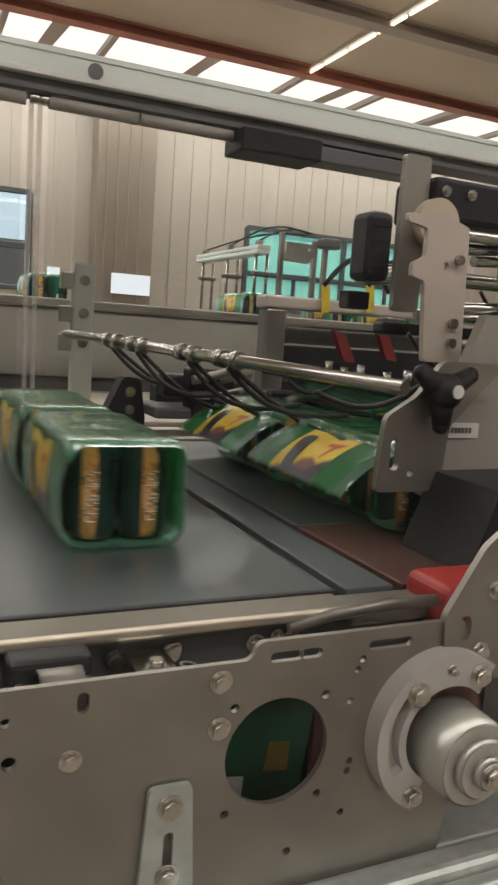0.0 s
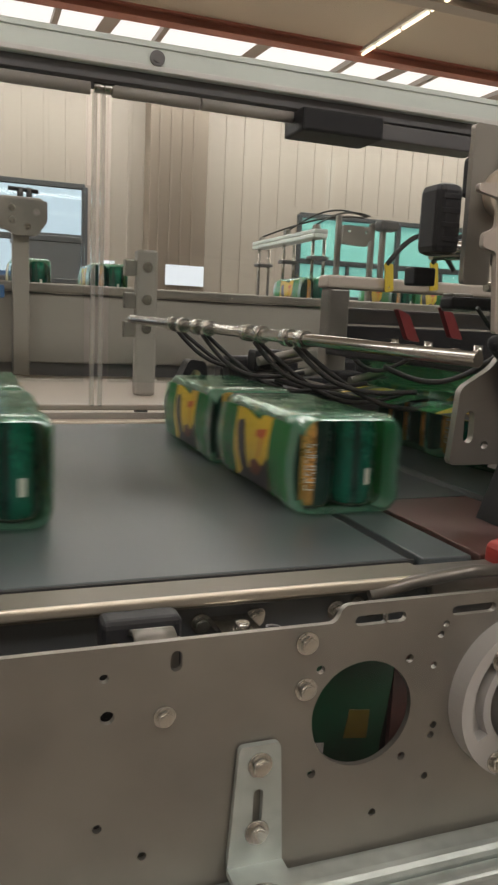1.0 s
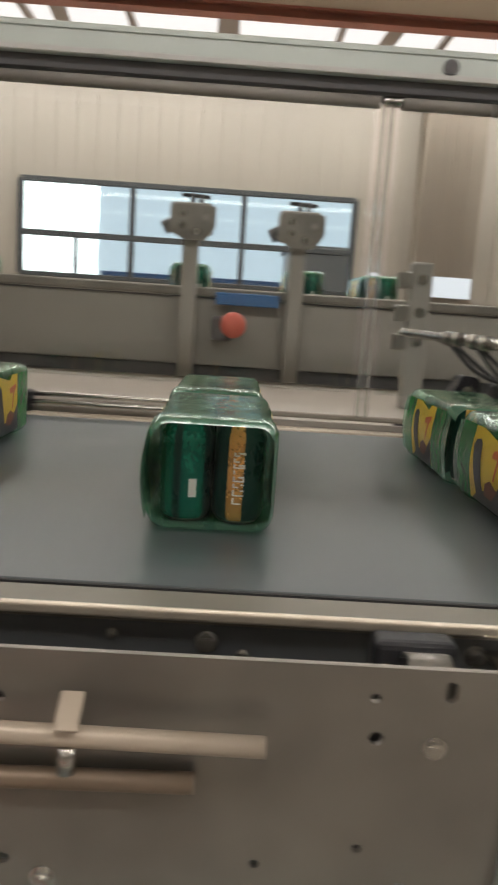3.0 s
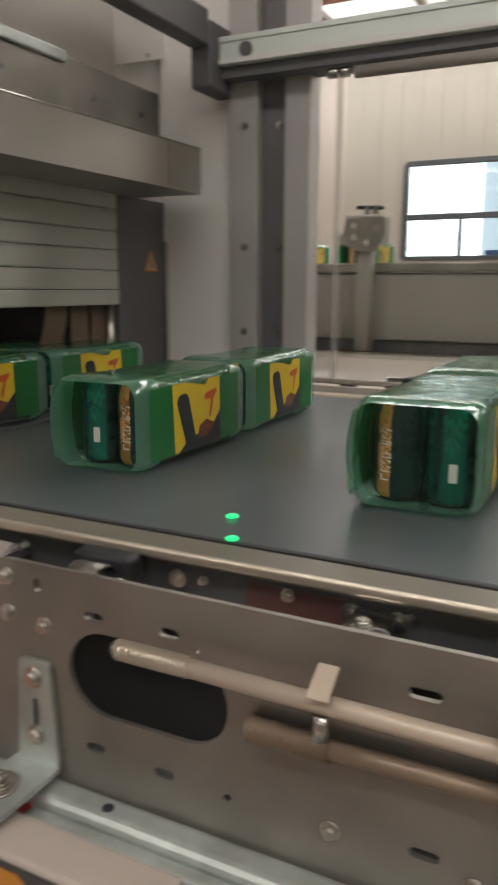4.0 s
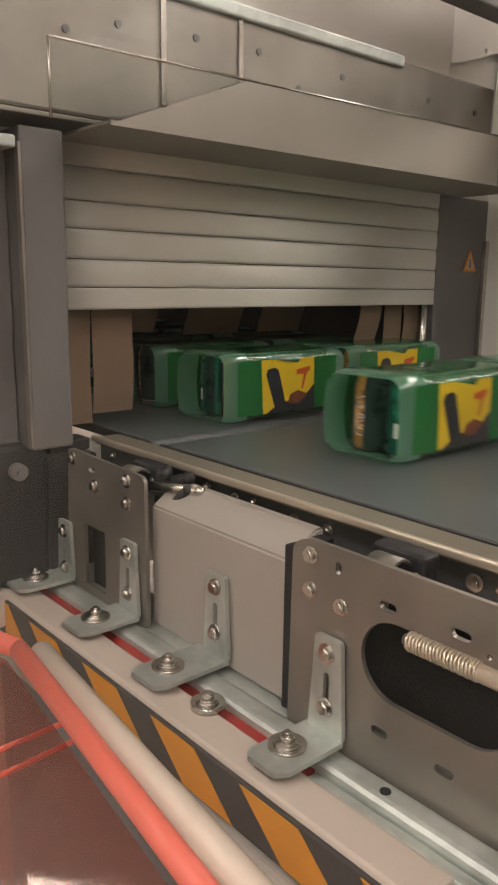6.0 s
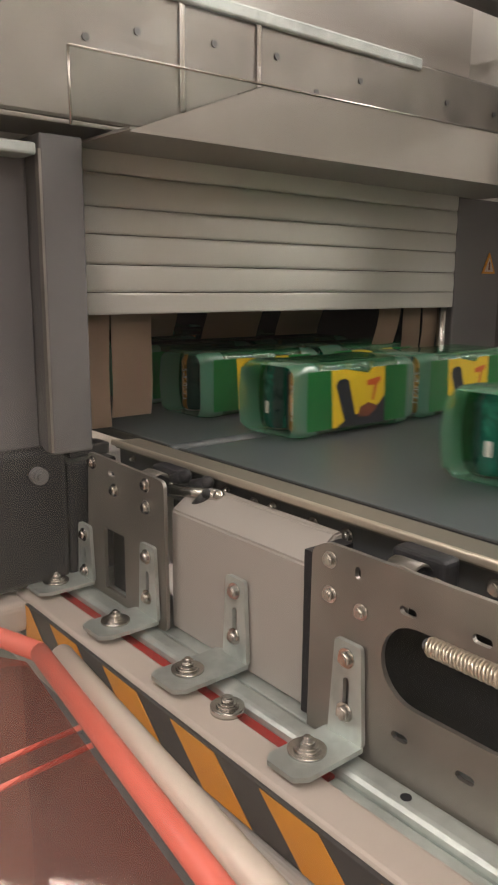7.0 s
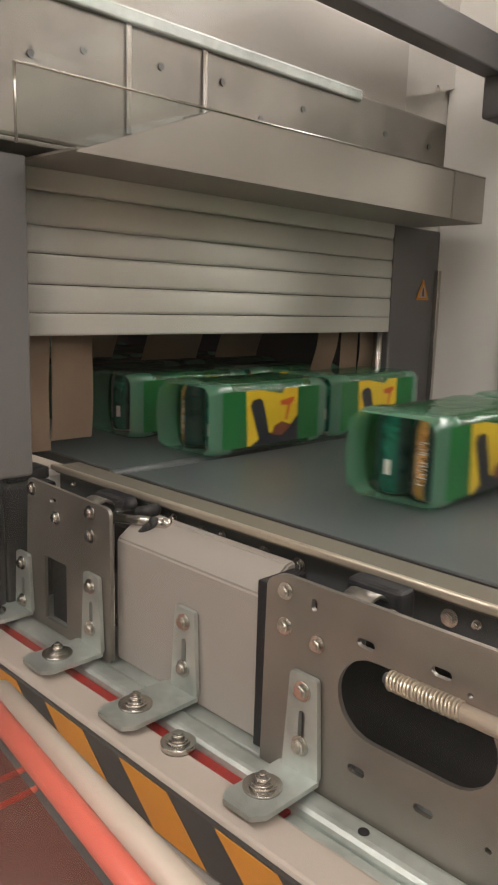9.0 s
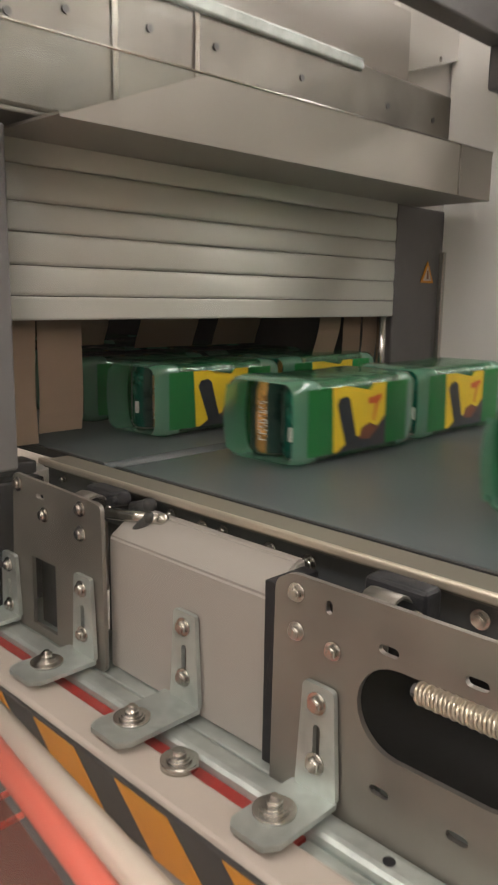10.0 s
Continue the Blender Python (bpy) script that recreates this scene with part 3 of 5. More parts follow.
def side_plates():
    sp = base("side_plate", (-0.52, 0, -0.25), "brushed grey steel side plate with cut-outs and bolts", "side plate")
    p = BM()
    # long plate: oval opening at one end, round opening and raised shoulder at the other
    outline = rounded([(-0.525, -0.26), (0.66, -0.26), (0.69, -0.02), (0.672, 0.046), (0.446, 0.046), (0.440, 0.030), (-0.50, 0.030), (-0.522, 0.018)], 0.010)
    holes = [slot(-0.328, -0.071, 0.045, 0.044, 12), circle(0.472, -0.060, 0.051, 40)]
    for x, z, h in ((-0.385, -0.012, 0.006), (-0.30, -0.010, 0.006), (-0.388, -0.152, 0.006), (-0.308, -0.155, 0.006), (-0.066, -0.01, 0.009), (-0.06, -0.15, 0.008),
                    (0.475, 0.030, 0.012), (0.585, 0.030, 0.02), (0.50, 0.030, 0.006)):
        holes.append(slot(x, z, h, 0.0048, 5))
    holes.append(slot(-0.453, 0.008, 0.003, 0.004, 5, True))
    holes.append(slot(0.295, 0.012, 0.004, 0.005, 5, True))
    for x, z, r in ((0.239, -0.030, 0.006), (0.236, 0.004, 0.004), (0.232, -0.127, 0.004), (0.15, -0.145, 0.004), (0.27, -0.16, 0.004), (0.427, -0.012, 0.0042), (0.518, -0.012, 0.0042),
                    (0.424, -0.112, 0.0042), (0.517, -0.110, 0.0042), (0.545, -0.022, 0.0036), (0.55, -0.083, 0.0036), (0.548, -0.093, 0.0036), (0.545, -0.135, 0.0036),
                    (0.49, -0.163, 0.004), (0.555, 0.018, 0.0036), (0.55, 0.008, 0.0036), (-0.24, -0.158, 0.0035), (-0.22, -0.09, 0.003), (-0.27, -0.02, 0.003)):
        holes.append(circle(x, z, r, 12))
    sheet(p, outline, holes, 0.0, 0.006)
    part("plate", p, STEEL, sp)
    for x, z, r in ((0.412, 0.015, 0.0095), (0.413, -0.028, 0.0095), (0.286, -0.035, 0.0085), (-0.493, 0.012, 0.009), (-0.492, -0.028, 0.009), (-0.446, -0.033, 0.0085),
                    (-0.14, -0.155, 0.008), (-0.02, -0.165, 0.009)):
        k = BM()
        bolt(k, x, 0.0, z, r * 0.76)
        part("hex_bolt", k, CHROME, sp)
    # black panels added so that the openings look into deep shade
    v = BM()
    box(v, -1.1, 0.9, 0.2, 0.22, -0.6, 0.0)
    thing("inner_panel", v, SHADOW_VOID, "black panel standing in for the shade behind the side plate openings", "panel")
    v = BM()
    box(v, -1.03, -0.92, 0.03, 0.04, -0.2, -0.05)
    thing("inner_panel", v, BLACK, "black panel standing in for the shade behind the square opening", "panel")
    # small steps of the second plate beyond the cover
    s2 = base("side_plate", (-0.95, 0, -0.2), "short steel side plate with square opening", "side plate")
    q = BM()
    sheet(q, rounded([(-1.065, -0.2), (-0.822, -0.2), (-0.826, 0.030), (-1.05, 0.036)], 0.012), [[(-1.004, -0.186), (-0.940, -0.186), (-0.940, -0.082), (-1.004, -0.082)], slot(-0.975, 0.012, 0.006, 0.004, 5)], 0.0, 0.006)
    part("plate", q, STEEL, s2)
    for a, b, q, m in (((-0.86, 0.035, 0.006), (-0.775, 0.060, 0.010), 0.008, CHROME), ((-0.875, 0.05, 0.016), (-0.852, 0.055, 0.024), 0.009, BLACK), ((-0.84, 0.06, 0.012), (-0.815, 0.07, 0.020), 0.009, BLACK), ((-0.82, 0.04, -0.02), (-0.79, 0.05, 0.012), 0.007, RUBBER)):
        e = BM()
        rod(e, a, b, q, 14)
        ball(e, b, q * 1.15)
        part("pipe_fitting", e, m, s2)
    for x, z in ((-1.035, 0.020), (-0.872, 0.016), (-0.872, -0.018), (-0.965, -0.012)):
        k = BM()
        bolt(k, x, 0.0, z, 0.0075)
        part("hex_bolt", k, CHROME, s2)
    # folded cover between the plates
    cv = base("cover_box", (-0.65, -0.01, -0.19), "grey painted metal cover with a sloping top edge", "cover")
    c = BM()
    prof = [(0.020, -0.20), (0.020, -0.017), (0.064, 0.013), (0.078, 0.013), (0.078, -0.20)]
    rings = [[c.verts.new((x, y, z)) for y, z in prof] for x in (-0.838, -0.5475)]
    for a in range(len(prof)):
        b2 = (a + 1) % len(prof)
        c.faces.new((rings[0][a], rings[0][b2], rings[1][b2], rings[1][a]))
    c.faces.new(rings[0]), c.faces.new(list(reversed(rings[1])))
    bmesh.ops.bevel(c, geom=c.edges[:], offset=0.003, segments=2, affect="EDGES")
    part("cover", c, PAINT_GREY, cv)
    # black strip stands in for the shade between cover and plate
    g = BM()
    box(g, -0.5470, -0.5262, 0.012, 0.072, -0.2, 0.006)
    part("gap_seal", g, BLACK, cv)
    for x, top in ((0.370, -0.070), (-0.457, -0.070), (-0.676, -0.070), (-0.862, -0.072), (-1.06, -0.09)):
        bracket(x, top, 0.019 if x == -0.676 else 0.0, {0.370: 0.0, -0.457: 0.006}.get(x, 0.014))
    for x in (0.278, -0.415, -0.90):
        hinge_block(x)
    # spring-loaded adjusting rods
    ar = base("adjusting_rod", (-0.3, -0.03, -0.02), "pale round adjusting rod with coil spring and flat clips", "rod")
    r = BM()
    rod(r, (-0.262, -0.03, -0.020), (0.150, -0.03, -0.024), 0.0082, 20)
    part("rod", r, CREAM, ar)
    r = BM()
    rod(r, (-0.34, -0.03, -0.019), (-0.255, -0.03, -0.020), 0.0055, 14)
    part("spindle", r, STEEL_DARK, ar)
    s = BM()
    tube(s, [(-0.335 + 0.075 * k / 150, -0.03 + 0.0085 * math.cos(k * 0.84), -0.0195 + 0.0085 * math.sin(k * 0.84)) for k in range(151)], 0.0017, 6)
    part("spring", s, CREAM_METAL, ar)
    r = BM()
    rod(r, (-0.213, -0.012, -0.072), (0.098, -0.012, -0.068), 0.0085, 20)
    part("lower_rod", r, ROD_BROWN, ar)
    s = BM()
    tube(s, [(-0.213 + 0.075 * k / 150, -0.012 + 0.0105 * math.cos(k * 0.84), -0.072 + 0.0105 * math.sin(k * 0.84)) for k in range(151)], 0.0018, 6)
    part("lower_spring", s, ROD_BROWN, ar)
    for x in (-0.140, 0.003):
        k = BM()
        box(k, x - 0.008, x + 0.010, -0.016, 0.016, -0.0015, 0.0015, 0.001)
        bmesh.ops.transform(k, matrix=pose(0, -0.030, -0.003, 32, 0, 0), verts=k.verts[:])
        part("clip", k, CREAM, ar)
        k = BM()
        rod(k, (x, -0.03, -0.03), (x, -0.03, -0.052), 0.007, 12)
        part("clip_nut", k, CHROME, ar)
    # small fasteners and springs in the recess under the rail
    for x, big in ((0.345, 0), (0.372, 1), (0.40, 0), (-0.16, 0), (-0.135, 1), (-0.115, 0), (0.10, 0), (-0.35, 0), (-0.56, 0), (-0.62, 0), (-0.74, 0), (0.49, 0), (0.53, 0)):
        k = BM()
        if big:
            box(k, x - 0.020, x + 0.020, 0.03, 0.095, 0.0, 0.008, 0.002)
            bolt(k, x, 0.055, 0.008, 0.007, (0, 0, 1))
            sb = thing("spring_bolt", k, CHROME, "sprung bolt on a small steel block below the rail", "bolt", group="recess bolts")
            k = BM()
            tube(k, [(x + 0.022 + 0.008 * math.cos(j * 0.8), 0.030 + 0.008 * math.sin(j * 0.8), -0.03 + 0.05 * j / 60) for j in range(61)], 0.0016, 6)
            part("coil_spring", k, STEEL_DARK, sb)
        else:
            bolt(k, x, 0.098, 0.0, 0.007)
            thing("hex_bolt", k, CHROME, "hex bolt in the dark recess below the rail", "bolt", group="recess bolts")


side_plates()


def lower_frame():
    a = base("frame_rail", (-0.3, -0.05, -0.24), "galvanised steel frame rail under the side plates", "frame rail")
    b = BM()
    box(b, -1.12, 1.4, -0.036, 0.0, -0.24, -0.197, 0.010, seg=3)
    box(b, -0.44, 1.4, -0.056, -0.0365, -0.24, -0.207, 0.006, seg=3)
    box(b, -1.12, 1.4, 0.0005, 0.085, -0.24, -0.2005, 0.002)
    part("rail", b, ZINC, a)
    # black discs laid on the uncut rail give the dark of open holes
    for x in (-0.36, 0.05, 0.2):
        k = BM()
        rod(k, (x, -0.020, -0.1965), (x, -0.020, -0.1955), 0.006, 12)
        part("hole", k, BLACK, a)
    c = BM()
    box(c, -1.12, -0.25, -0.110, -0.058, -0.25, -0.199, 0.005)
    part("ledge", c, LEDGE, a)
    for x in (-0.600,):
        k = BM()
        rod(k, (x, -0.060, -0.199), (x, -0.060, -0.191), 0.021, 28)
        rod(k, (x, -0.060, -0.191), (x, -0.060, -0.188), 0.014, 20)
        bolt(k, x, -0.060, -0.188, 0.008, (0, 0, 1))
        part("washer_bolt", k, CHROME, a)
    c = BM()
    box(c, -1.12, -1.055, -0.46, -0.1105, -0.25, -0.199, 0.012, seg=3)
    part("ledge_return", c, LEDGE, a)
    r = BM()
    box(r, -1.10, -0.442, -0.0575, -0.0365, -0.24, -0.209)
    part("red_seal", r, RED, a, "red painted channel between rail and ledge")
    # warning stripe plate
    w = base("warning_board", (-0.6, -0.13, -0.5), "plate with orange and black diagonal warning stripes", "warning board")
    p = BM()
    box(p, -1.06, -0.25, -0.117, -0.111, -0.262, -0.203, 0.001)
    part("board", p, TAPE_BLACK, w)
    k = -1.792
    while k < -0.1:
        a, b, h = k, k + 0.086, 0.056
        pts = []
        for u, z in ((a, -0.205), (b, -0.205), (b + 1.2 * h, -0.205 - h), (a + 1.2 * h, -0.205 - h)):
            pts.append((u, z))
        lo, hi = -1.058, -0.252
        def cut(poly, lim, sign):
            out = []
            for p0, p1 in zip(poly, poly[1:] + poly[:1]):
                i0, i1 = sign * (p0[0] - lim) >= 0, sign * (p1[0] - lim) >= 0
                if i0:
                    out.append(p0)
                if i0 != i1:
                    q = (lim - p0[0]) / (p1[0] - p0[0])
                    out.append((lim, p0[1] + q * (p1[1] - p0[1])))
            return out
        pts = cut(cut(pts, lo, 1), hi, -1) if cut(pts, lo, 1) else []
        if len(pts) > 2:
            q = BM()
            sheet(q, pts, [], -0.1185, 0.0012)
            part("stripe", q, YELLOW, w)
        k += 0.165
    sk = base("base_skirt", (-0.6, -0.12, -BZ), "dull grey machine skirt under the striped board", "skirt")
    q = BM()
    box(q, -1.12, 1.4, -0.135, -0.1105, -0.30, -0.264, 0.010, seg=3)
    part("skirt_lip", q, PAINT_GREY, sk)
    q = BM()
    box(q, -1.12, 1.4, -0.105, -0.09, -BZ, -0.264)
    part("skirt_panel", q, PAINT_DARK, sk)
    # tubular guard frame before the machine; its red tubes and sheet stand in for red reflections
    g = base("guard_frame", (-0.9, -0.3, -BZ), "pale guard tube before the machine, with red tubes standing in for reflections", "guard frame")
    for nm, pts, r_, m in (("red_tube", [(-0.895, -0.168, -0.205), (-0.08, -0.270, -0.205)], 0.0135, RED_ORANGE), ("pale_tube", [(-0.885, -0.139, -0.216), (-0.06, -0.225, -0.214)], 0.017, TUBE_PALE),
                           ("cross_tube", [(-0.895, -0.168, -0.205), (-1.10, -0.235, -0.205)], 0.014, RED_ORANGE),
                           ("cross_tube", [(-0.775, -0.35, -0.270), (-0.722, -0.187, -0.228)], 0.0035, RED_ORANGE), ("cross_tube", [(-0.735, -0.36, -0.278), (-0.684, -0.197, -0.231)], 0.0035, RED_ORANGE),
                           ("red_tube", [(-1.10, -0.42, -0.33), (-0.08, -0.50, -0.33)], 0.014, RED),
                           ("leg", [(-1.10, -0.235, -BZ), (-1.10, -0.235, -0.205)], 0.014, RED), ("leg", [(-0.08, -0.270, -BZ), (-0.08, -0.270, -0.205)], 0.014, RED),
                           ("leg", [(-0.06, -0.225, -BZ), (-0.06, -0.225, -0.222)], 0.012, RED)):
        k = BM()
        rod(k, *pts, r_, 18)
        part(nm, k, m, g)
    k = BM()
    sheet(k, rounded([(-1.09, -0.235), (-0.90, -0.185), (-0.09, -0.286), (-0.09, -0.49), (-1.09, -0.41)], 0.01), [], 0.0, 0.004, "z")
    for v in k.verts:
        v.co.z += -0.215 - 0.115 * max(0.0, min(1.0, (-0.175 - 0.125 * (v.co.x + 0.9) - v.co.y) / 0.22))
    o = part("guard_sheet", k, RED_REFLECTION, g, "red-tinted clear sheet standing in for a red reflection")
    o.visible_shadow = False


lower_frame()


# ---- shrink tunnel ----
def tunnel():
    tx = -1.157
    t = base("shrink_tunnel", (-3.4, 0.6, -BZ), "grey steel shrink tunnel with aluminium roller shutter", "shrink tunnel")
    w = BM()
    sheet(w, [(-0.55, -0.25), (2.2, -0.25), (2.2, 1.6), (-0.55, 1.6)], [[(0.02, 0.0), (1.12, 0.0), (1.12, 0.56), (0.02, 0.56)]], tx - 0.06, 0.05, "x")
    part("front_wall", w, GLARE_WHITE, t)
    # inner walls coloured near black for the shade inside the tunnel
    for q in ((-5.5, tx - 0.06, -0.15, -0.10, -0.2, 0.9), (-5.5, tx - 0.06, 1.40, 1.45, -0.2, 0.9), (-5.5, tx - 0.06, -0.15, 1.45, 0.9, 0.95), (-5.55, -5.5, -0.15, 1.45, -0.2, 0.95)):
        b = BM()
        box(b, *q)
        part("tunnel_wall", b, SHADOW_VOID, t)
    # roller shutter
    z = 0.251
    slats = [0.039, 0.048, 0.051, 0.046, 0.055, 0.048]
    for i, h in enumerate(slats):
        s = BM()
        n = 8
        prof = []
        for k in range(n + 1):
            u = k / n
            prof.append((tx + 0.004 + (0.0034 * abs(math.sin(math.pi * (0.15 + 0.85 * u))) ** 0.8 if i else 0.003), z + 0.0006 + (h - 0.0012) * u))
        ring = [[s.verts.new((x, y, zz)) for x, zz in prof] for y in (0.055, 1.105)]
        for k in range(n):
            s.faces.new((ring[0][k], ring[0][k + 1], ring[1][k + 1], ring[1][k])).smooth = True
        back = [[s.verts.new((tx - 0.004, y, zz)) for zz in (prof[0][1], prof[-1][1])] for y in (0.055, 1.105)]
        s.faces.new((ring[0][0], ring[1][0], back[1][0], back[0][0]))
        s.faces.new((ring[0][n], back[0][1], back[1][1], ring[1][n]))
        s.faces.new((back[0][0], back[1][0], back[1][1], back[0][1]))
        for e in (0, 1):
            s.faces.new(ring[e] + [back[e][1], back[e][0]])
        part("shutter_slat", s, ALU_SLAT, t)
        z += h
    # hood over the shutter: grey sheet with a slanted end stands in for a reflection in the clear front, a clear visor
    # pane beside it
    h = BM()
    sheet(h, [(0.035, 0.522), (0.31, 0.629), (1.20, 0.634), (1.20, 0.526)], [], -0.961, 0.004, "x")
    box(h, tx - 0.01, -0.9615, 0.31, 1.20, 0.622, 0.630)
    box(h, tx - 0.01, -0.9615, 0.04, 1.20, 0.526, 0.530)
    box(h, tx + 0.02, -0.9615, 1.196, 1.20, 0.5305, 0.6215)
    part("hood", h, HOOD_GREY, t)
    h = BM()
    sheet(h, [(-0.056, 0.519), (0.033, 0.522), (0.307, 0.6285), (-0.056, 0.621)], [], -0.961, 0.004, "x")
    o = part("visor_pane", h, GLASS, t, "clear visor pane at the end of the hood")
    o.visible_shadow = False
    k = BM()
    box(k, -0.9575, -0.9545, 1.050, 1.054, 0.526, 0.634)
    part("hood_seam", k, CHROME, t)
    u = BM()
    box(u, -1.32, -1.05, -0.40, 1.16, 0.546, 0.765, 0.006)
    part("upper_box", u, STEEL, t)
    u = BM()
    box(u, -1.32, -1.048, -0.40, 0.30, 0.538, 0.5455, 0.002)
    part("upper_box_rim", u, STEEL, t)
    u = BM()
    box(u, -1.32, -1.11, -0.40, 1.065, 0.767, 0.94, 0.004)
    part("upper_panel", u, PALE_PAINT, t)
    l = BM()
    box(l, -1.052, -1.040, -0.25, 0.80, 0.748, 0.772, 0.004)
    part("top_lip", l, ZINC, t)
    for y, lo in ((0.194, 0.582), (0.357, 0.640)):
        st = BM()
        box(st, -1.05, -1.046, y - 0.006, y + 0.006, lo, 0.755, 0.002)
        part("strap", st, CHROME, t)
    k = BM()
    rod(k, (-0.957, -0.056, 0.621), (-0.957, 1.20, 0.635), 0.0022, 8)
    part("hood_edge", k, CHROME, t)
    k = BM()
    rod(k, (-0.957, -0.056, 0.519), (-0.957, -0.056, 0.621), 0.0022, 8)
    part("hood_edge", k, CHROME, t)
    for y, z in ((-0.12, 0.70), (0.02, 0.665), (0.11, 0.69), (0.26, 0.70), (0.40, 0.705), (0.50, 0.66), (0.62, 0.70), (0.90, 0.70), (1.08, 0.70)):
        k = BM()
        rod(k, (-1.05, y, z), (-1.047, y, z), 0.006, 10)
        part("rivet", k, STEEL_DARK, t)
    k = BM()
    box(k, tx - 0.01, tx + 0.015, -0.56, -0.134, 0.05, 1.6, 0.004)
    part("side_panel", k, PAINT_DARK, t)
    k = BM()
    box(k, -1.55, -1.085, -0.50, -0.020, -0.192, 0.044, 0.012)
    box(k, -1.55, -1.09, -0.0195, 0.075, -0.192, 0.010, 0.004)
    box(k, -1.165, -1.118, 0.0, 0.078, 0.010, 0.031, 0.003)
    part("end_housing", k, BLACK, t)
    k = BM()
    rod(k, (-1.10, -0.34, 0.05), (-1.10, -0.34, 0.50), 0.022, 14)
    part("side_pipe", k, CHROME, t)
    # jambs either side of the opening
    j = BM()
    box(j, tx - 0.01, tx + 0.10, -0.058, 0.014, 0.035, 0.524, 0.004)
    part("jamb", j, STEEL_DARK, t)
    j = BM()
    box(j, tx - 0.01, tx + 0.055, -0.150, -0.0595, 0.035, 0.50, 0.004)
    part("jamb_recess", j, PAINT_DARK, t)
    j = BM()
    box(j, tx + 0.090, tx + 0.103, -0.0615, -0.0565, 0.04, 0.50, 0.001)
    part("jamb_trim", j, STEEL, t)
    j = BM()
    box(j, tx + 0.02, tx + 0.105, -0.150, -0.064, 0.490, 0.508, 0.004)
    part("jamb_cap", j, ZINC, t)
    for x, y, z, q in ((-1.082, -0.075, 0.0, 0.014),):
        j = BM()
        rod(j, (x - 0.02, y, z), (x + 0.012, y, z), q, 18)
        bolt(j, x + 0.012, y, z, q * 0.55, (1, 0, 0))
        part("housing_bolt", j, STEEL_DARK, t)
    j = BM()
    box(j, tx - 0.06, tx + 0.004, 1.112, 1.335, -0.1, 0.526, 0.004)
    part("jamb", j, STEEL_DARK, t)
    j = BM()
    box(j, tx + 0.0045, tx + 0.02, 1.312, 1.326, 0.05, 0.42, 0.002)
    part("jamb_trim", j, CHROME, t)
    j = BM()
    rod(j, (tx - 0.01, 1.085, 0.03), (tx - 0.01, 1.085, 0.26), 0.012, 12)
    part("shutter_guide", j, CHROME, t)
    # heat curtain strips
    for y0, y1, lift, dx in ((0.055, 0.122, 0.008, 0.0), (0.128, 0.215, 0.022, -0.012), (0.21, 0.36, 0.16, -0.015), (0.44, 0.60, 0.15, -0.02), (0.86, 0.94, 0.08, -0.03), (0.96, 1.03, 0.08, -0.02), (1.03, 1.09, 0.06, -0.01), (0.66, 0.80, 0.15, -0.02)):
        c = BM()
        x0 = tx - (0.03 if y1 < 0.22 or y0 > 0.85 else 0.16)
        n = 6
        ring = []
        for k in range(n + 1):
            uu = k / n
            zz = 0.27 + (0.035 + lift - 0.27) * uu
            ring.append([c.verts.new((x0 + dx * uu * uu + 0.004 * math.sin(5 * uu + y0 * 30), yy, zz)) for yy in (y0, y1)])
        fs = [c.faces.new((a[0], a[1], b2[1], b2[0])) for a, b2 in zip(ring, ring[1:])]
        bmesh.ops.solidify(c, geom=fs, thickness=0.002)
        part("curtain_strip", c, CURTAIN, t, "brown heat curtain strip")
    # warning triangle
    s = BM()
    sheet(s, rounded([(1.225, 0.338), (1.287, 0.338), (1.256, 0.395)], 0.004), [], tx + 0.006, 0.002, "x")
    sign = part("warning_sign", s, YELLOW, t, "small orange warning triangle sign")
    s = BM()
    sheet(s, [(1.236, 0.3435), (1.276, 0.3435), (1.256, 0.381)], [], tx + 0.0082, 0.0008, "x")
    part("sign_field", s, CREAM, sign)
    s = BM()
    sheet(s, [(1.251, 0.348), (1.261, 0.348), (1.258, 0.370), (1.254, 0.370)], [], tx + 0.009, 0.0006, "x")
    part("sign_mark", s, PRINT_BROWN, sign)
    # upper gusset panel
    g = BM()
    sheet(g, [(1.066, 0.815), (1.545, 0.965), (1.545, 1.12), (1.066, 1.12)], [circle(1.25, 0.885, 0.007, 10), circle(1.50, 0.968, 0.007, 10)], tx - 0.005, 0.02, "x")
    part("gusset", g, GLARE_WHITE, t, "pale gusset plate")


tunnel()


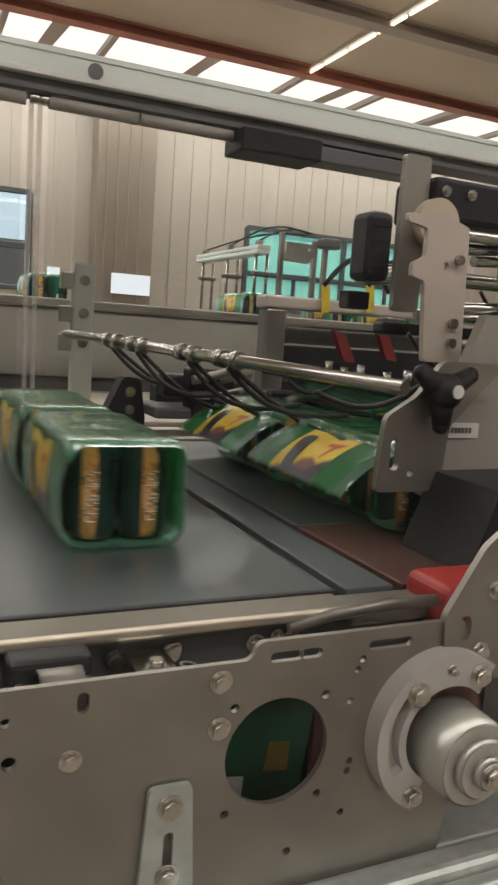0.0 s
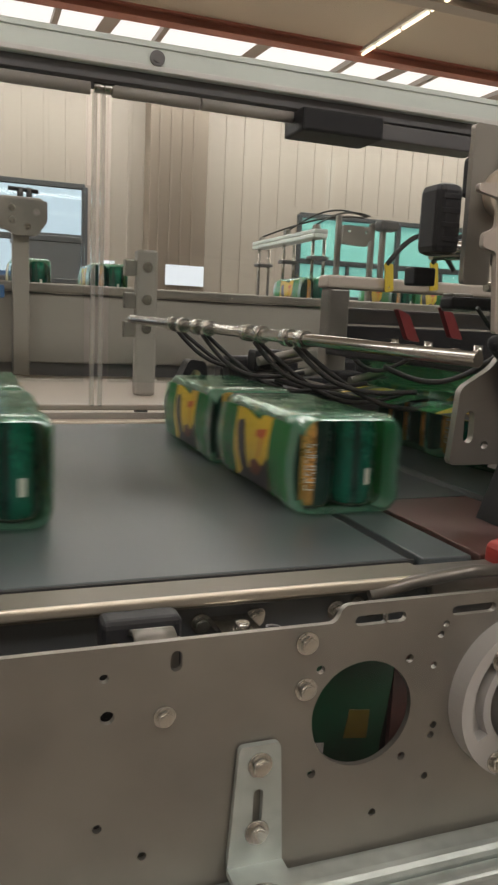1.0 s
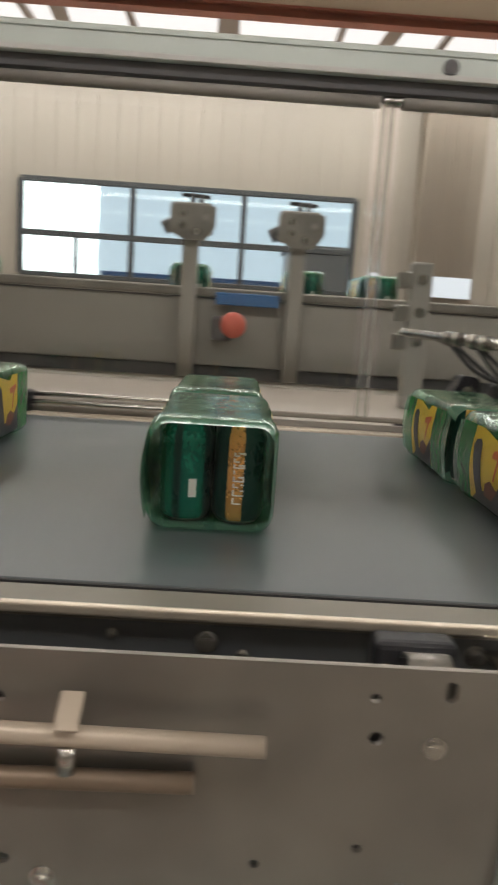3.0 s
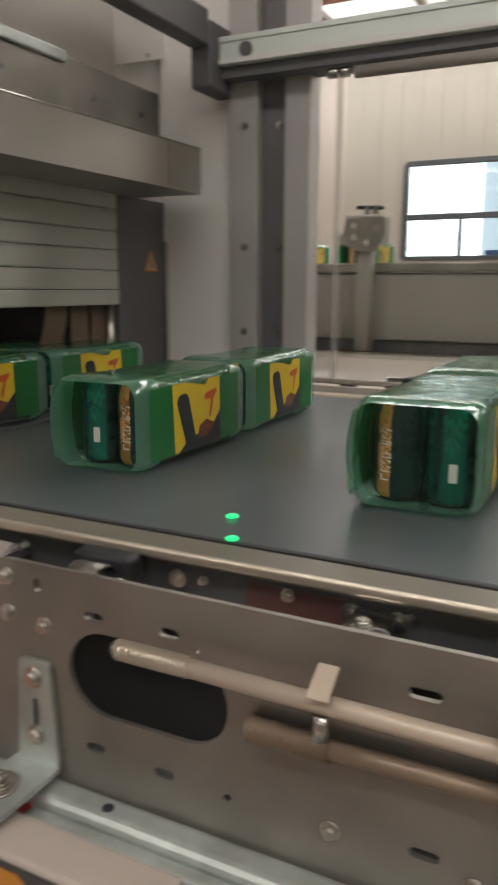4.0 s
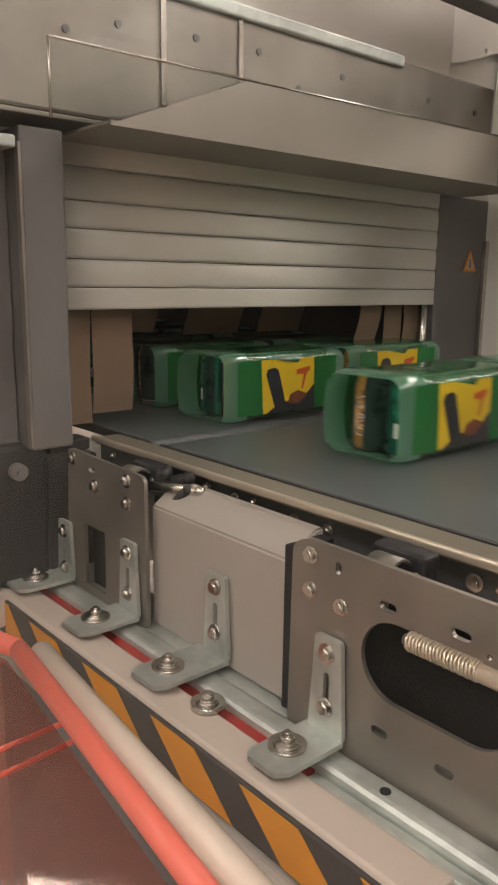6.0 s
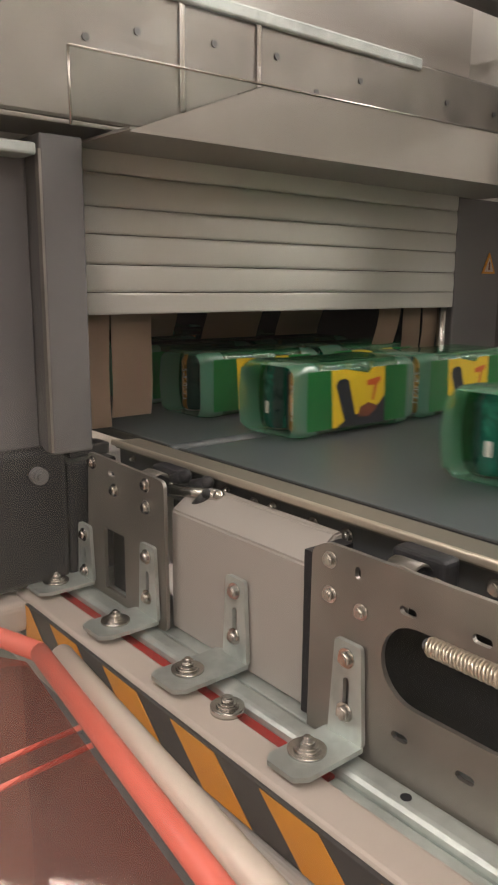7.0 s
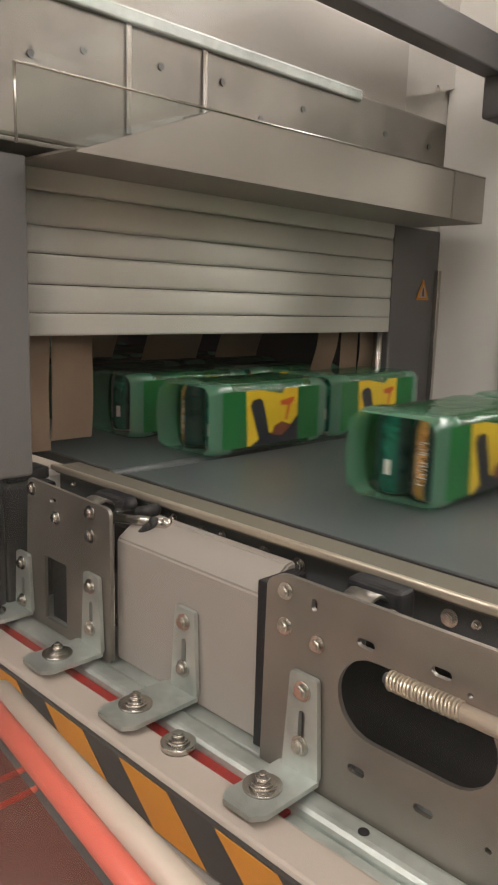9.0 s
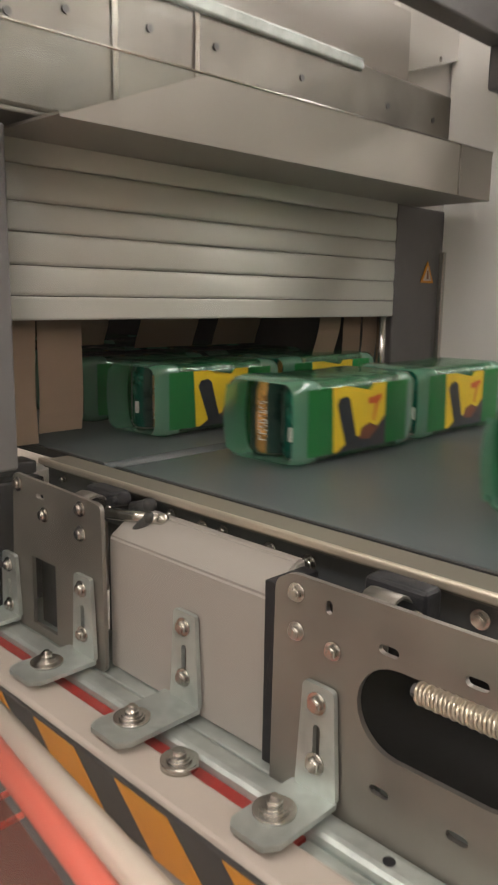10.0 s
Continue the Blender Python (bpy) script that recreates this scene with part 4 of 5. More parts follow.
# ---- rear side of the machine ----
def rear_side():
    y = 1.30
    r = base("rear_frame", (-0.9, y, -BZ), "grey steel corner posts and top beam behind the belt", "machine frame")
    for x0, x1, m, yy in ((-1.16, -0.931, GLARE_WHITE, y + 0.03), (-0.931, -0.848, STEEL_V, y), (-0.848, -0.776, STEEL_DARK, y + 0.03), (-0.776, -0.706, STEEL_V, y + 0.005)):
        b = BM()
        box(b, x0 + 0.001, x1 - 0.001, yy, yy + 0.07, -BZ, 1.3, 0.003)
        part("post", b, m, r)
    for z in (0.70, 0.40, 0.18):
        for x in (-0.885, -0.80):
            k = BM()
            bolt(k, x, y + (0 if x < -0.85 else 0.03), z, 0.007)
            part("hex_bolt", k, CHROME, r)
    tb = base("door_header", (-0.9, y, 0.78), "pale green-grey aluminium header beam with sliding door track", "beam")
    b = BM()
    box(b, -0.925, 3.2, y - 0.06, y + 0.06, 0.832, 0.896, 0.004)
    part("beam", b, ALU, tb)
    for z0, z1, d, m in ((0.834, 0.846, 0.004, WHITE), (0.884, 0.897, 0.003, ALU)):
        b = BM()
        box(b, -0.925, 3.2, y - 0.06 - d, y - 0.0605, z0, z1, 0.001)
        part("beam_lip", b, m, tb)
    b = BM()
    box(b, -0.94, 3.2, y - 0.045, y + 0.045, 0.805, 0.835, 0.002)
    part("track", b, PAINT_DARK, tb)
    for x0, x1 in ((-0.58, 0.405), (0.455, 0.66), (0.665, 0.90)):
        b = BM()
        rod(b, (x0, y - 0.03, 0.787), (x1, y - 0.03, 0.787), 0.014, 14)
        part("track_tube", b, PAINT_GREY, tb)
    for x in (-0.635, -0.605, 0.425, 0.448):
        k = BM()
        rod(k, (x - 0.012, y - 0.03, 0.79), (x + 0.012, y - 0.03, 0.79), 0.012, 12)
        part("track_roller", k, CHROME, tb)
    for x in (0.55, -0.85):
        k = BM()
        rod(k, (x, y - 0.06, 0.862), (x, y - 0.066, 0.862), 0.017, 20)
        rod(k, (x, y - 0.066, 0.862), (x, y - 0.068, 0.862), 0.010, 12)
        part("plug", k, STEEL_DARK, tb)
    b = BM()
    box(b, -0.985, -0.925, y - 0.10, y + 0.06, 0.775, 0.93, 0.008)
    part("end_block", b, PAINT_DARK, tb)
    b = BM()
    box(b, -0.985, -0.93, 0.55, y - 0.1005, 0.869, 0.95, 0.005)
    part("cross_arm", b, STEEL_DARK, tb, "grey steel arm reaching over the belt")
    k = BM()
    box(k, 0.90, 1.12, y - 0.10, y + 0.02, 0.745, 0.80, 0.006)
    part("lock_box", k, BLACK, tb)
    b = BM()
    box(b, 1.10, 1.45, y - 0.05, y + 0.03, 0.76, 0.80, 0.004)
    part("lock_bar", b, PAINT_DARK, tb)
    for x0, x1 in ((-0.64, 0.425), (0.445, 1.6)):
        d = base("glass_door", (x0, y + 0.05, 0.1), "clear acrylic rear door with slim edge posts", "door", group="rear doors")
        p = BM()
        box(p, x0 + 0.02, x1 - 0.02, y + 0.03, y + 0.036, 0.12, 0.80)
        o = part("pane", p, GLASS, d)
        o.visible_shadow = False
        for x in (x0, x1):
            e = BM()
            box(e, x - 0.005, x + 0.005, y + 0.02, y + 0.045, 0.06, 0.80, 0.002)
            part("edge_post", e, ACRYLIC, d)
    dk = BM()
    box(dk, -1.1, 3.5, 1.36, 2.22, 0.045, 0.06, 0.004)
    thing("side_deck", dk, CONCRETE, "glossy beige side deck behind the machine", "deck")


rear_side()


def front_door():
    d = base("front_door", (0.0, -0.52, -BZ), "hazy clear acrylic safety door before the machine", "door")
    p = BM()
    box(p, -1.9, 1.9, -0.524, -0.520, -BZ + 0.06, 1.35)
    o = part("pane", p, DOOR_ACRYLIC, d)
    o.visible_shadow = False
    for q in ((-1.94, -1.9, -BZ, 1.39), (1.9, 1.94, -BZ, 1.39)):
        p = BM()
        box(p, q[0], q[1], -0.54, -0.50, q[2], q[3], 0.004)
        part("stile", p, ALU, d)
    for z0, z1 in ((-BZ, -BZ + 0.059), (1.351, 1.39)):
        p = BM()
        box(p, -1.899, 1.899, -0.54, -0.50, z0, z1, 0.004)
        part("rail", p, ALU, d)


front_door()


# ---- second packing line in the hall ----
def can_mesh():
    bm = BM()
    R, H = 0.0325, 0.118
    prof = [(0.0, 0.004), (0.022, 0.003), (0.025, 0.0), (0.0275, 0.003), (R, 0.011), (R, 0.03), (R, 0.052), (R, 0.076), (R, 0.096), (R, 0.102), (0.0268, 0.114), (0.0272, H), (0.0245, H), (0.0235, 0.114), (0.0, 0.114)]
    n = 20
    rings = []
    for r, z in prof:
        rings.append([bm.verts.new((r * math.cos(2 * math.pi * k / n), r * math.sin(2 * math.pi * k / n), z * 1.06)) for k in range(n)] if r else [bm.verts.new((0, 0, z * 1.06))])
    for i, (a, b) in enumerate(zip(rings, rings[1:])):
        for k in range(n):
            q = (k + 1) % n
            vs = [a[k % len(a)], a[q % len(a)], b[q % len(b)], b[k % len(b)]]
            f = bm.faces.new(list(dict.fromkeys(vs)))
            f.smooth = True
            if i < 3 or i >= 11:
                f.material_index = 4
            elif k in (0, 1):
                f.material_index = 2
            elif k in (10, 11, 12):
                f.material_index = 3 if i == 5 and k == 11 else 0
            elif k in (2, 3, 4, 5, 9, 13, 14, 17, 18, 19):
                f.material_index = 1
            else:
                f.material_index = 0
    return mesh_of("can", bm, [CAN_GREEN, CAN_DARK, CAN_GOLD, CAN_WHITE, CAN_METAL], lift=False)


CAN = can_mesh()


def lettering_mesh():
    """Unreadable pale print that runs up the can's gold panel: short bars."""
    bm = BM()
    R = 0.0329
    rnd = random.Random(5)
    def stroke(a0, a1, z0, z1):
        vs = [bm.verts.new((R * math.cos(radians(a)), R * math.sin(radians(a)), z)) for a, z in ((a0, z0), (a1, z0), (a1, z1), (a0, z1))]
        bm.faces.new(vs)
    z = 0.026
    while z < 0.090:
        h = rnd.choice((0.005, 0.007, 0.008))
        stroke(13, 17, z, z + h)
        if rnd.random() < 0.7:
            stroke(17.2, rnd.choice((26, 33, 38)), z, z + 0.0018)
        if rnd.random() < 0.6:
            stroke(rnd.choice((24, 30)), 38, z + h - 0.002, z + h)
        if rnd.random() < 0.6:
            stroke(34, 38, z + 0.002, z + h - 0.0022)
        z += h + 0.0025
    return mesh_of("lettering", bm, CAN_WHITE, lift=False, tidy=False)


LETTERING = lettering_mesh()
PW, PL, PH = 0.156, 0.335, 0.137  # pack: along the belt, across it, height


def sleeve_mesh():
    """A film sleeve round two by four cans, open at both ends, its rims drawn in."""
    bm = BM()
    ys = [0.0, 0.012, 0.030, 0.055, 0.10, 0.16, 0.22, 0.278, 0.305, 0.323, PL]
    ins = [0.005, 0.002, 0.0, 0.0, 0.002, 0.001, 0.002, 0.0, 0.0, 0.002, 0.005]
    rnd = random.Random(3)
    rings = []
    for y, d in zip(ys, ins):
        w, h, rad = PW / 2 - d, PH - 2 * d, 0.017 + d
        ring = []
        for cx, cz, a0 in ((w - rad, h - rad, 0), (-w + rad, h - rad, 90), (-w + rad, rad, 180), (w - rad, rad, 270)):
            for k in range(6):
                a = radians(a0 + 90 * k / 5)
                j = rnd.uniform(-0.0006, 0.0006)
                ring.append(bm.verts.new((cx + (rad + j) * math.cos(a), y, d + cz + (rad + j) * math.sin(a))))
        rings.append(ring)
    n = len(rings[0])
    for i, (a, b) in enumerate(zip(rings, rings[1:])):
        for k in range(n):
            if k == 11:  # the leading side is closed by the flap
                continue
            f = bm.faces.new((a[k], b[k], b[(k + 1) % n], a[(k + 1) % n]))
            f.smooth = True
            f.material_index = 1 if i < 3 or i >= 7 else 0
    return mesh_of("film_sleeve", bm, [FILM, FILM_CLEAR], lift=False)


SLEEVE = sleeve_mesh()


FLAP_TOP = PH - 0.017
FLAP_LONG = 0.107


def bulge(u):
    """How far the loose film bellies out, from its fold (0) to its free edge (1)."""
    return 0.007 * math.sin(math.pi * min(1.0, max(0.0, u)))


def print_mesh(pts, layer, mat, name):
    """A printed patch, (across, up), twice: on the flat film, and on the loose flap whose belly it follows."""
    bm = BM()
    bm.faces.new([bm.verts.new((PW / 2 + 0.0004 + 0.0004 * layer, a, b)) for a, b in pts])
    bmesh.ops.triangulate(bm, faces=bm.faces[:])
    loose = bm.copy()
    for k in range(1, 10):
        bmesh.ops.bisect_plane(loose, geom=loose.verts[:] + loose.edges[:] + loose.faces[:], plane_co=(0, 0, FLAP_TOP - FLAP_LONG * k / 10), plane_no=(0, 0, 1))
    for v in loose.verts:
        z = v.co.z - FLAP_TOP
        v.co = Vector((-0.0006 - 0.0005 * layer - bulge(-z / FLAP_LONG), PL - v.co.y, z))
    return mesh_of(name, bm, mat, lift=False, tidy=False), mesh_of(name, loose, mat, lift=False, tidy=False)


Z0, Z1 = 0.014, 0.122
PRINTS = [
    print_mesh([(0.030, Z0), (0.097, Z0), (0.090, Z1), (0.030, Z1)], 1, PRINT_GREEN, "green_print"),
    print_mesh([(0.241, Z0), (0.304, Z0), (0.304, Z1), (0.238, Z1)], 1, PRINT_GREEN, "green_print"),
    print_mesh([(0.095, Z0), (0.240, Z0), (0.237, Z1), (0.202, Z1), (0.189, Z1 - 0.010), (0.147, Z1 - 0.008), (0.129, Z1), (0.090, Z1)], 1, PRINT_YELLOW, "yellow_print"),
    print_mesh([(0.105, Z0), (0.240, Z0), (0.239, 0.066), (0.198, 0.032), (0.164, 0.036), (0.135, 0.030)], 2, PRINT_BLACK, "dark_print"),
    print_mesh([(0.130, 0.018), (0.160, 0.022), (0.136, 0.100), (0.126, 0.106), (0.108, 0.103), (0.102, 0.093)], 3, PRINT_BLACK, "can_picture"),
    print_mesh([(0.162, 0.030), (0.194, 0.028), (0.220, 0.046), (0.191, 0.056), (0.169, 0.048)], 3, PRINT_BROWN, "rust_print"),
    print_mesh([(0.186, 0.098), (0.225, 0.104), (0.225, 0.096), (0.215, 0.088), (0.206, 0.058), (0.200, 0.058), (0.207, 0.088), (0.186, 0.088)], 3, PRINT_RED, "red_mark"),
]
PACK_LABEL = "green film-wrapped pack of eight drink cans with yellow printed panel"


def flap_mesh():
    """The loose end of the film, hinged along the pack's leading top edge."""
    bm = BM()
    ys = (0.004, 0.03, 0.055, 0.11, 0.17, 0.225, 0.28, 0.305, PL - 0.004)
    rows = [[bm.verts.new((-bulge(k / 10) - 0.0004 * math.sin(40 * y), y, -FLAP_LONG * k / 10)) for y in ys] for k in range(11)]
    for a, b in zip(rows, rows[1:]):
        for q in range(len(ys) - 1):
            f = bm.faces.new((a[q], a[q + 1], b[q + 1], b[q]))
            f.smooth = True
            f.material_index = 1 if q < 2 or q > 5 else 0
    return mesh_of("film_flap", bm, [FILM, FILM_CLEAR], lift=False)


FLAP = flap_mesh()


def flap_pose(a):
    return pose(-PW / 2, 0, FLAP_TOP, 0, a, 0)


def make_pack(name="drink_pack"):
    p = new(name)
    p.empty_display_size = 0.05
    tagged(p, PACK_LABEL, "drink pack", "drink packs on the belts")
    own("film_sleeve", SLEEVE, p)
    rnd = random.Random(11)
    for i in range(2):
        for k in range(4):
            c = own("can", CAN, p, pose((i - 0.5) * 0.067, PL / 2 + 0.067 * (k - 1.5), 0.003, 0, 0, rnd.uniform(0, 360) if 0 < k < 3 else (-110, -160, 100, 40)[i * 2 + (k > 0)]))
            own("lettering", LETTERING, c)
    for flat, loose in PRINTS:
        own(flat.name, flat, p)
    flap = own("film_flap", FLAP, p, flap_pose(0))
    for flat, loose in PRINTS:
        own(loose.name, loose, flap)
    return p


def far_line():
    y = 2.30
    c = base("packing_conveyor", (0, y, -BZ), "long grey steel conveyor with side panels across the hall", "conveyor")
    b = BM()
    box(b, -5, 7, y, y + 0.02, 0.10, 0.345, 0.004)
    part("side_panel", b, PAINT_GREY, c)
    b = BM()
    box(b, -5, 7, y - 0.02, y + 0.06, 0.352, 0.385, 0.006)
    part("guide_edge", b, STEEL, c)
    b = BM()
    box(b, -5, 7, y + 0.004, y + 1.3, 0.325, 0.35, 0.003)
    part("bed", b, PAINT_DARK, c)
    b = BM()
    box(b, -5, 7, y + 0.02, y + 1.2, -0.02, 0.10, 0.004)
    part("base_beam", b, PAINT_DARK, c)
    for x in (-3, -1, 1, 3, 5):
        for yy in (y + 0.2, y + 1.1):
            l = BM()
            box(l, x - 0.03, x + 0.03, yy - 0.03, yy + 0.03, -BZ, -0.02, 0.003)
            part("leg", l, PAINT_DARK, c)
    b = BM()
    box(b, 0.03, 0.262, y - 0.045, y - 0.022, 0.325, 0.37, 0.004)
    thing("blue_side_guard", b, BLUE, "short blue painted guard on the conveyor side", "guard")
    st = base("stop_button", (0.08, y - 0.06, 0.25), "orange-red mushroom stop button on a grey box", "stop button")
    k = BM()
    box(k, 0.02, 0.10, y - 0.06, y, 0.195, 0.285, 0.012)
    part("button_box", k, PAINT_DARK, st)
    k = BM()
    ball(k, (0.10, y - 0.09, 0.255), 0.047, 1, 0.8, 1, 18)
    part("button", k, RED_ORANGE, st)


far_line()


def gantry(x, y0, y1):
    g = base("pick_unit", (x, y0, 0.36), "pneumatic gripping unit with steel guide rods and black hoses", "gripper")
    b = BM()
    box(b, x - 0.034, x + 0.034, y0, y1, 0.670, 0.690, 0.005)
    box(b, x - 0.034, x + 0.034, y0, y1, 0.6905, 0.710, 0.005)
    part("cross_bar", b, ALU, g)
    n = 3
    for k in range(n):
        yy = y0 + 0.06 + (y1 - y0 - 0.12) * k / (n - 1)
        v = BM()
        box(v, x - 0.014, x + 0.014, yy - 0.018, yy + 0.018, 0.709, 0.735 + 0.008 * (k % 2), 0.004)
        part("cylinder_head", v, STEEL, g)
        for dx in (-0.012, 0.045):
            r = BM()
            rod(r, (x + dx, yy, 0.42), (x + dx, yy, 0.684), 0.008, 10)
            part("guide_rod", r, CHROME, g)
        h = BM()
        tube(h, sag((x, yy, 0.735), (x + 0.30, y0 + 0.1 + 0.03 * k, 0.80), -0.035 - 0.011 * (k * 3 % 5), side=(0.02 * (k % 3), 0.02 * (k % 2), 0)), 0.0045, 6)
        part("hose", h, RUBBER, g)
        f = BM()
        box(f, x - 0.03, x + 0.06, yy - 0.030, yy + 0.030, 0.575, 0.592, 0.004)
        part("gripper_foot", f, STEEL_DARK, g)
    b = BM()
    sheet(b, rounded([(x + 0.10, 0.735), (x + 0.25, 0.735), (x + 0.265, 0.69), (x + 0.235, 0.668), (x + 0.225, 0.645), (x + 0.10, 0.650)], 0.008), [circle(x + 0.13, 0.71, 0.008, 10), circle(x + 0.22, 0.71, 0.008, 10)], y0 - 0.02, 0.02)
    part("valve_block", b, STEEL, g)
    for dx, top in ((0.13, 0.80), (0.31, 0.77), (0.37, 0.75)):
        b = BM()
        box(b, x + dx, x + dx + 0.022, y0 + 0.1, y0 + 0.13, 0.30, top, 0.004)
        part("upright", b, STEEL, g)
    b = BM()
    box(b, x + 0.33, x + 0.43, y0 + 0.04, y0 + 0.12, 0.735, 0.785, 0.014)
    part("junction_box", b, PAINT_DARK, g)


gantry(1.66, 2.68, 3.5)


def post_unit(x, y, zt):
    p = base("sensor_post", (x, y, 0.1), "grey sensor post with clamp head beside the conveyor", "post", group="sensor posts")
    b = BM()
    box(b, x - 0.028, x + 0.028, y - 0.03, y + 0.03, 0.06, zt - 0.09, 0.005)
    part("post", b, PAINT_GREY, p)
    b = BM()
    box(b, x - 0.075, x + 0.075, y - 0.05, y + 0.05, zt - 0.105, zt, 0.014)
    part("head", b, PAINT_GREY, p)
    b = BM()
    rod(b, (x - 0.10, y, zt - 0.09), (x - 0.03, y, zt - 0.05), 0.024, 14)
    part("clamp_arm", b, STEEL_DARK, p)
    for dx in (0.0, 0.03):
        r = BM()
        rod(r, (x + dx, y, zt), (x + dx, y, zt + 0.035), 0.010, 10)
        part("stem", r, STEEL_DARK, p)
    b = BM()
    sheet(b, rounded([(x - 0.082, zt - 0.10), (x - 0.02, zt - 0.13), (x + 0.05, zt - 0.13), (x + 0.085, zt - 0.08), (x + 0.085, zt - 0.012), (x - 0.06, zt - 0.012)], 0.008), [circle(x + 0.05, zt - 0.05, 0.012, 12)], y - 0.058, 0.007)
    part("clamp_plate", b, STEEL, p)
    for dx, dz in ((-0.03, -0.04), (-0.03, -0.08), (0.02, -0.10)):
        b = BM()
        bolt(b, x + dx, y - 0.058, zt + dz, 0.008)
        part("hex_bolt", b, CHROME, p)
    b = BM()
    rod(b, (x - 0.04, y, zt + 0.03), (x + 0.06, y, zt + 0.025), 0.007, 8)
    part("lever", b, BLACK, p)


post_unit(0.315, 2.25, 0.665)
post_unit(-0.068, 2.25, 0.67)
post_unit(-0.86, 2.25, 0.555)
mb = base("bolt_plate", (0.6, 1.6, 0.17), "grey upright mounting plate with bolts", "bracket")
q_ = BM()
box(q_, 0.585, 0.645, 1.58, 1.62, 0.06, 0.468, 0.008)
part("upright", q_, PAINT_GREY, mb)
for z in (0.25, 0.33, 0.42):
    q_ = BM()
    box(q_, 0.552, 0.586, 1.585, 1.615, z - 0.025, z + 0.02, 0.004)
    part("lug", q_, STEEL, mb)
    q_ = BM()
    bolt(q_, 0.615, 1.58, z, 0.010)
    part("hex_bolt", q_, CHROME, mb)


# ---- wrapping station ----
def wrap_station():
    a, b0 = Vector((0.526, 1.354, 0.277)), Vector((0.800, 0.315, 0.249))
    c = base("cross_shaft", (0.66, 0.8, 0.275), "polished steel shaft carrying clamps and black hoses", "shaft")
    r = BM()
    rod(r, a, b0, 0.011, 16)
    part("shaft", r, CHROME, c)
    d = (b0 - a).normalized()
    for u in (0.22, 0.32, 0.50, 0.62):
        p0 = a.lerp(b0, u)
        for w in (-0.022, 0.022):
            k = BM()
            rod(k, p0 + d * (w - 0.010), p0 + d * (w + 0.010), 0.0165, 16)
            part("collar", k, CHROME, c)
        for j in range(2):
            h = BM()
            tube(h, sag(p0 + Vector((0.01 * j, 0, -0.015)), p0 + Vector((0.20 + 0.08 * j, -0.10, -0.085 - 0.02 * j)), 0.03 + 0.02 * j + 0.01 * (u * 10 % 2), side=(-0.02 + 0.03 * j, 0.0, 0)), 0.0048, 8)
            part("hose", h, RUBBER, c)
    w = base("wrapping_frame", (0.9, 0.3, 0.03), "grey machined side frame of the wrapping station", "machine frame")
    b = BM()
    sheet(b, rounded([(0.745, 0.108), (0.852, 0.108), (0.86, 0.20), (0.95, 0.29), (0.84, 0.29), (0.80, 0.24), (0.754, 0.212)], 0.010), [slot(0.772, 0.160, 0.014, 0.008, 6, True), circle(0.80, 0.135, 0.006, 10)], 0.285, 0.012)
    part("clamp_plate", b, STEEL, w)
    b = BM()
    sheet(b, [(0.86, 0.09), (2.6, 0.09), (2.6, 0.36), (0.945, 0.36), (0.88, 0.20)], [], 0.33, 0.02)
    part("side_panel", b, PAINT_GREY, w)
    b = BM()
    box(b, 0.876, 0.949, 0.327, 0.3295, 0.177, 0.200, 0.001)
    part("name_plate", b, WHITE, w)
    b = BM()
    for k in range(7):
        box(b, 0.890 + 0.0066 * k, 0.8945 + 0.0066 * k, 0.3258, 0.3269, 0.185, 0.193)
    part("plate_print", b, PAINT_DARK, w)
    k = BM()
    for q in range(3):
        an = radians(120 * q - 90)
        rod(k, (0.826, 0.265, 0.250), (0.826 + 0.046 * math.cos(an), 0.262, 0.250 + 0.046 * math.sin(an)), 0.019, 14, 0.012)
        ball(k, (0.826 + 0.046 * math.cos(an), 0.262, 0.250 + 0.046 * math.sin(an)), 0.0122)
    ball(k, (0.826, 0.262, 0.250), 0.026)
    part("star_knob", k, BLACK, w)
    k = BM()
    rod(k, (0.828, 0.238, 0.252), (0.828, 0.2355, 0.252), 0.009, 14)
    part("knob_cap", k, WHITE, w)
    m = BM()
    box(m, 0.806, 0.850, 0.45, 0.51, 0.402, 0.508, 0.012)
    part("servo_motor", m, BLACK, w)
    for q in range(4):
        m = BM()
        box(m, 0.812, 0.844, 0.4485, 0.4505, 0.42 + 0.021 * q, 0.428 + 0.021 * q, 0.0008)
        part("cooling_rib", m, BLACK, w)
    b = BM()
    sheet(b, rounded([(0.866, 0.36), (0.914, 0.36), (0.914, 0.60), (0.866, 0.60)], 0.008), [], 0.46, 0.012)
    part("motor_plate", b, STEEL, w)
    b = BM()
    sheet(b, rounded([(0.885, 0.285), (0.957, 0.285), (0.948, 0.49), (0.90, 0.505), (0.835, 0.500), (0.835, 0.488), (0.872, 0.482), (0.872, 0.44), (0.85, 0.43), (0.85, 0.41), (0.874, 0.405)], 0.006), [circle(0.91, 0.43, 0.006, 10)], 0.395, 0.010)
    part("pale_upright", b, LEDGE, w)
    for z in (0.315, 0.345, 0.44):
        b = BM()
        rod(b, (0.93, 0.392, z), (0.93, 0.385, z), 0.008, 12)
        part("upright_screw", b, CHROME, w)
    b = BM()
    box(b, 0.916, 1.6, 0.445, 0.56, 0.505, 0.572, 0.008)
    part("bearing_block", b, BLACK, w)
    for x in (0.935, 0.985):
        b = BM()
        bolt(b, x, 0.445, 0.55, 0.006)
        part("hex_bolt", b, CHROME, w)
    b = BM()
    rod(b, (0.925, 0.44, 0.500), (0.925, 0.47, 0.500), 0.038, 24)
    part("pulley", b, CREAM, w)
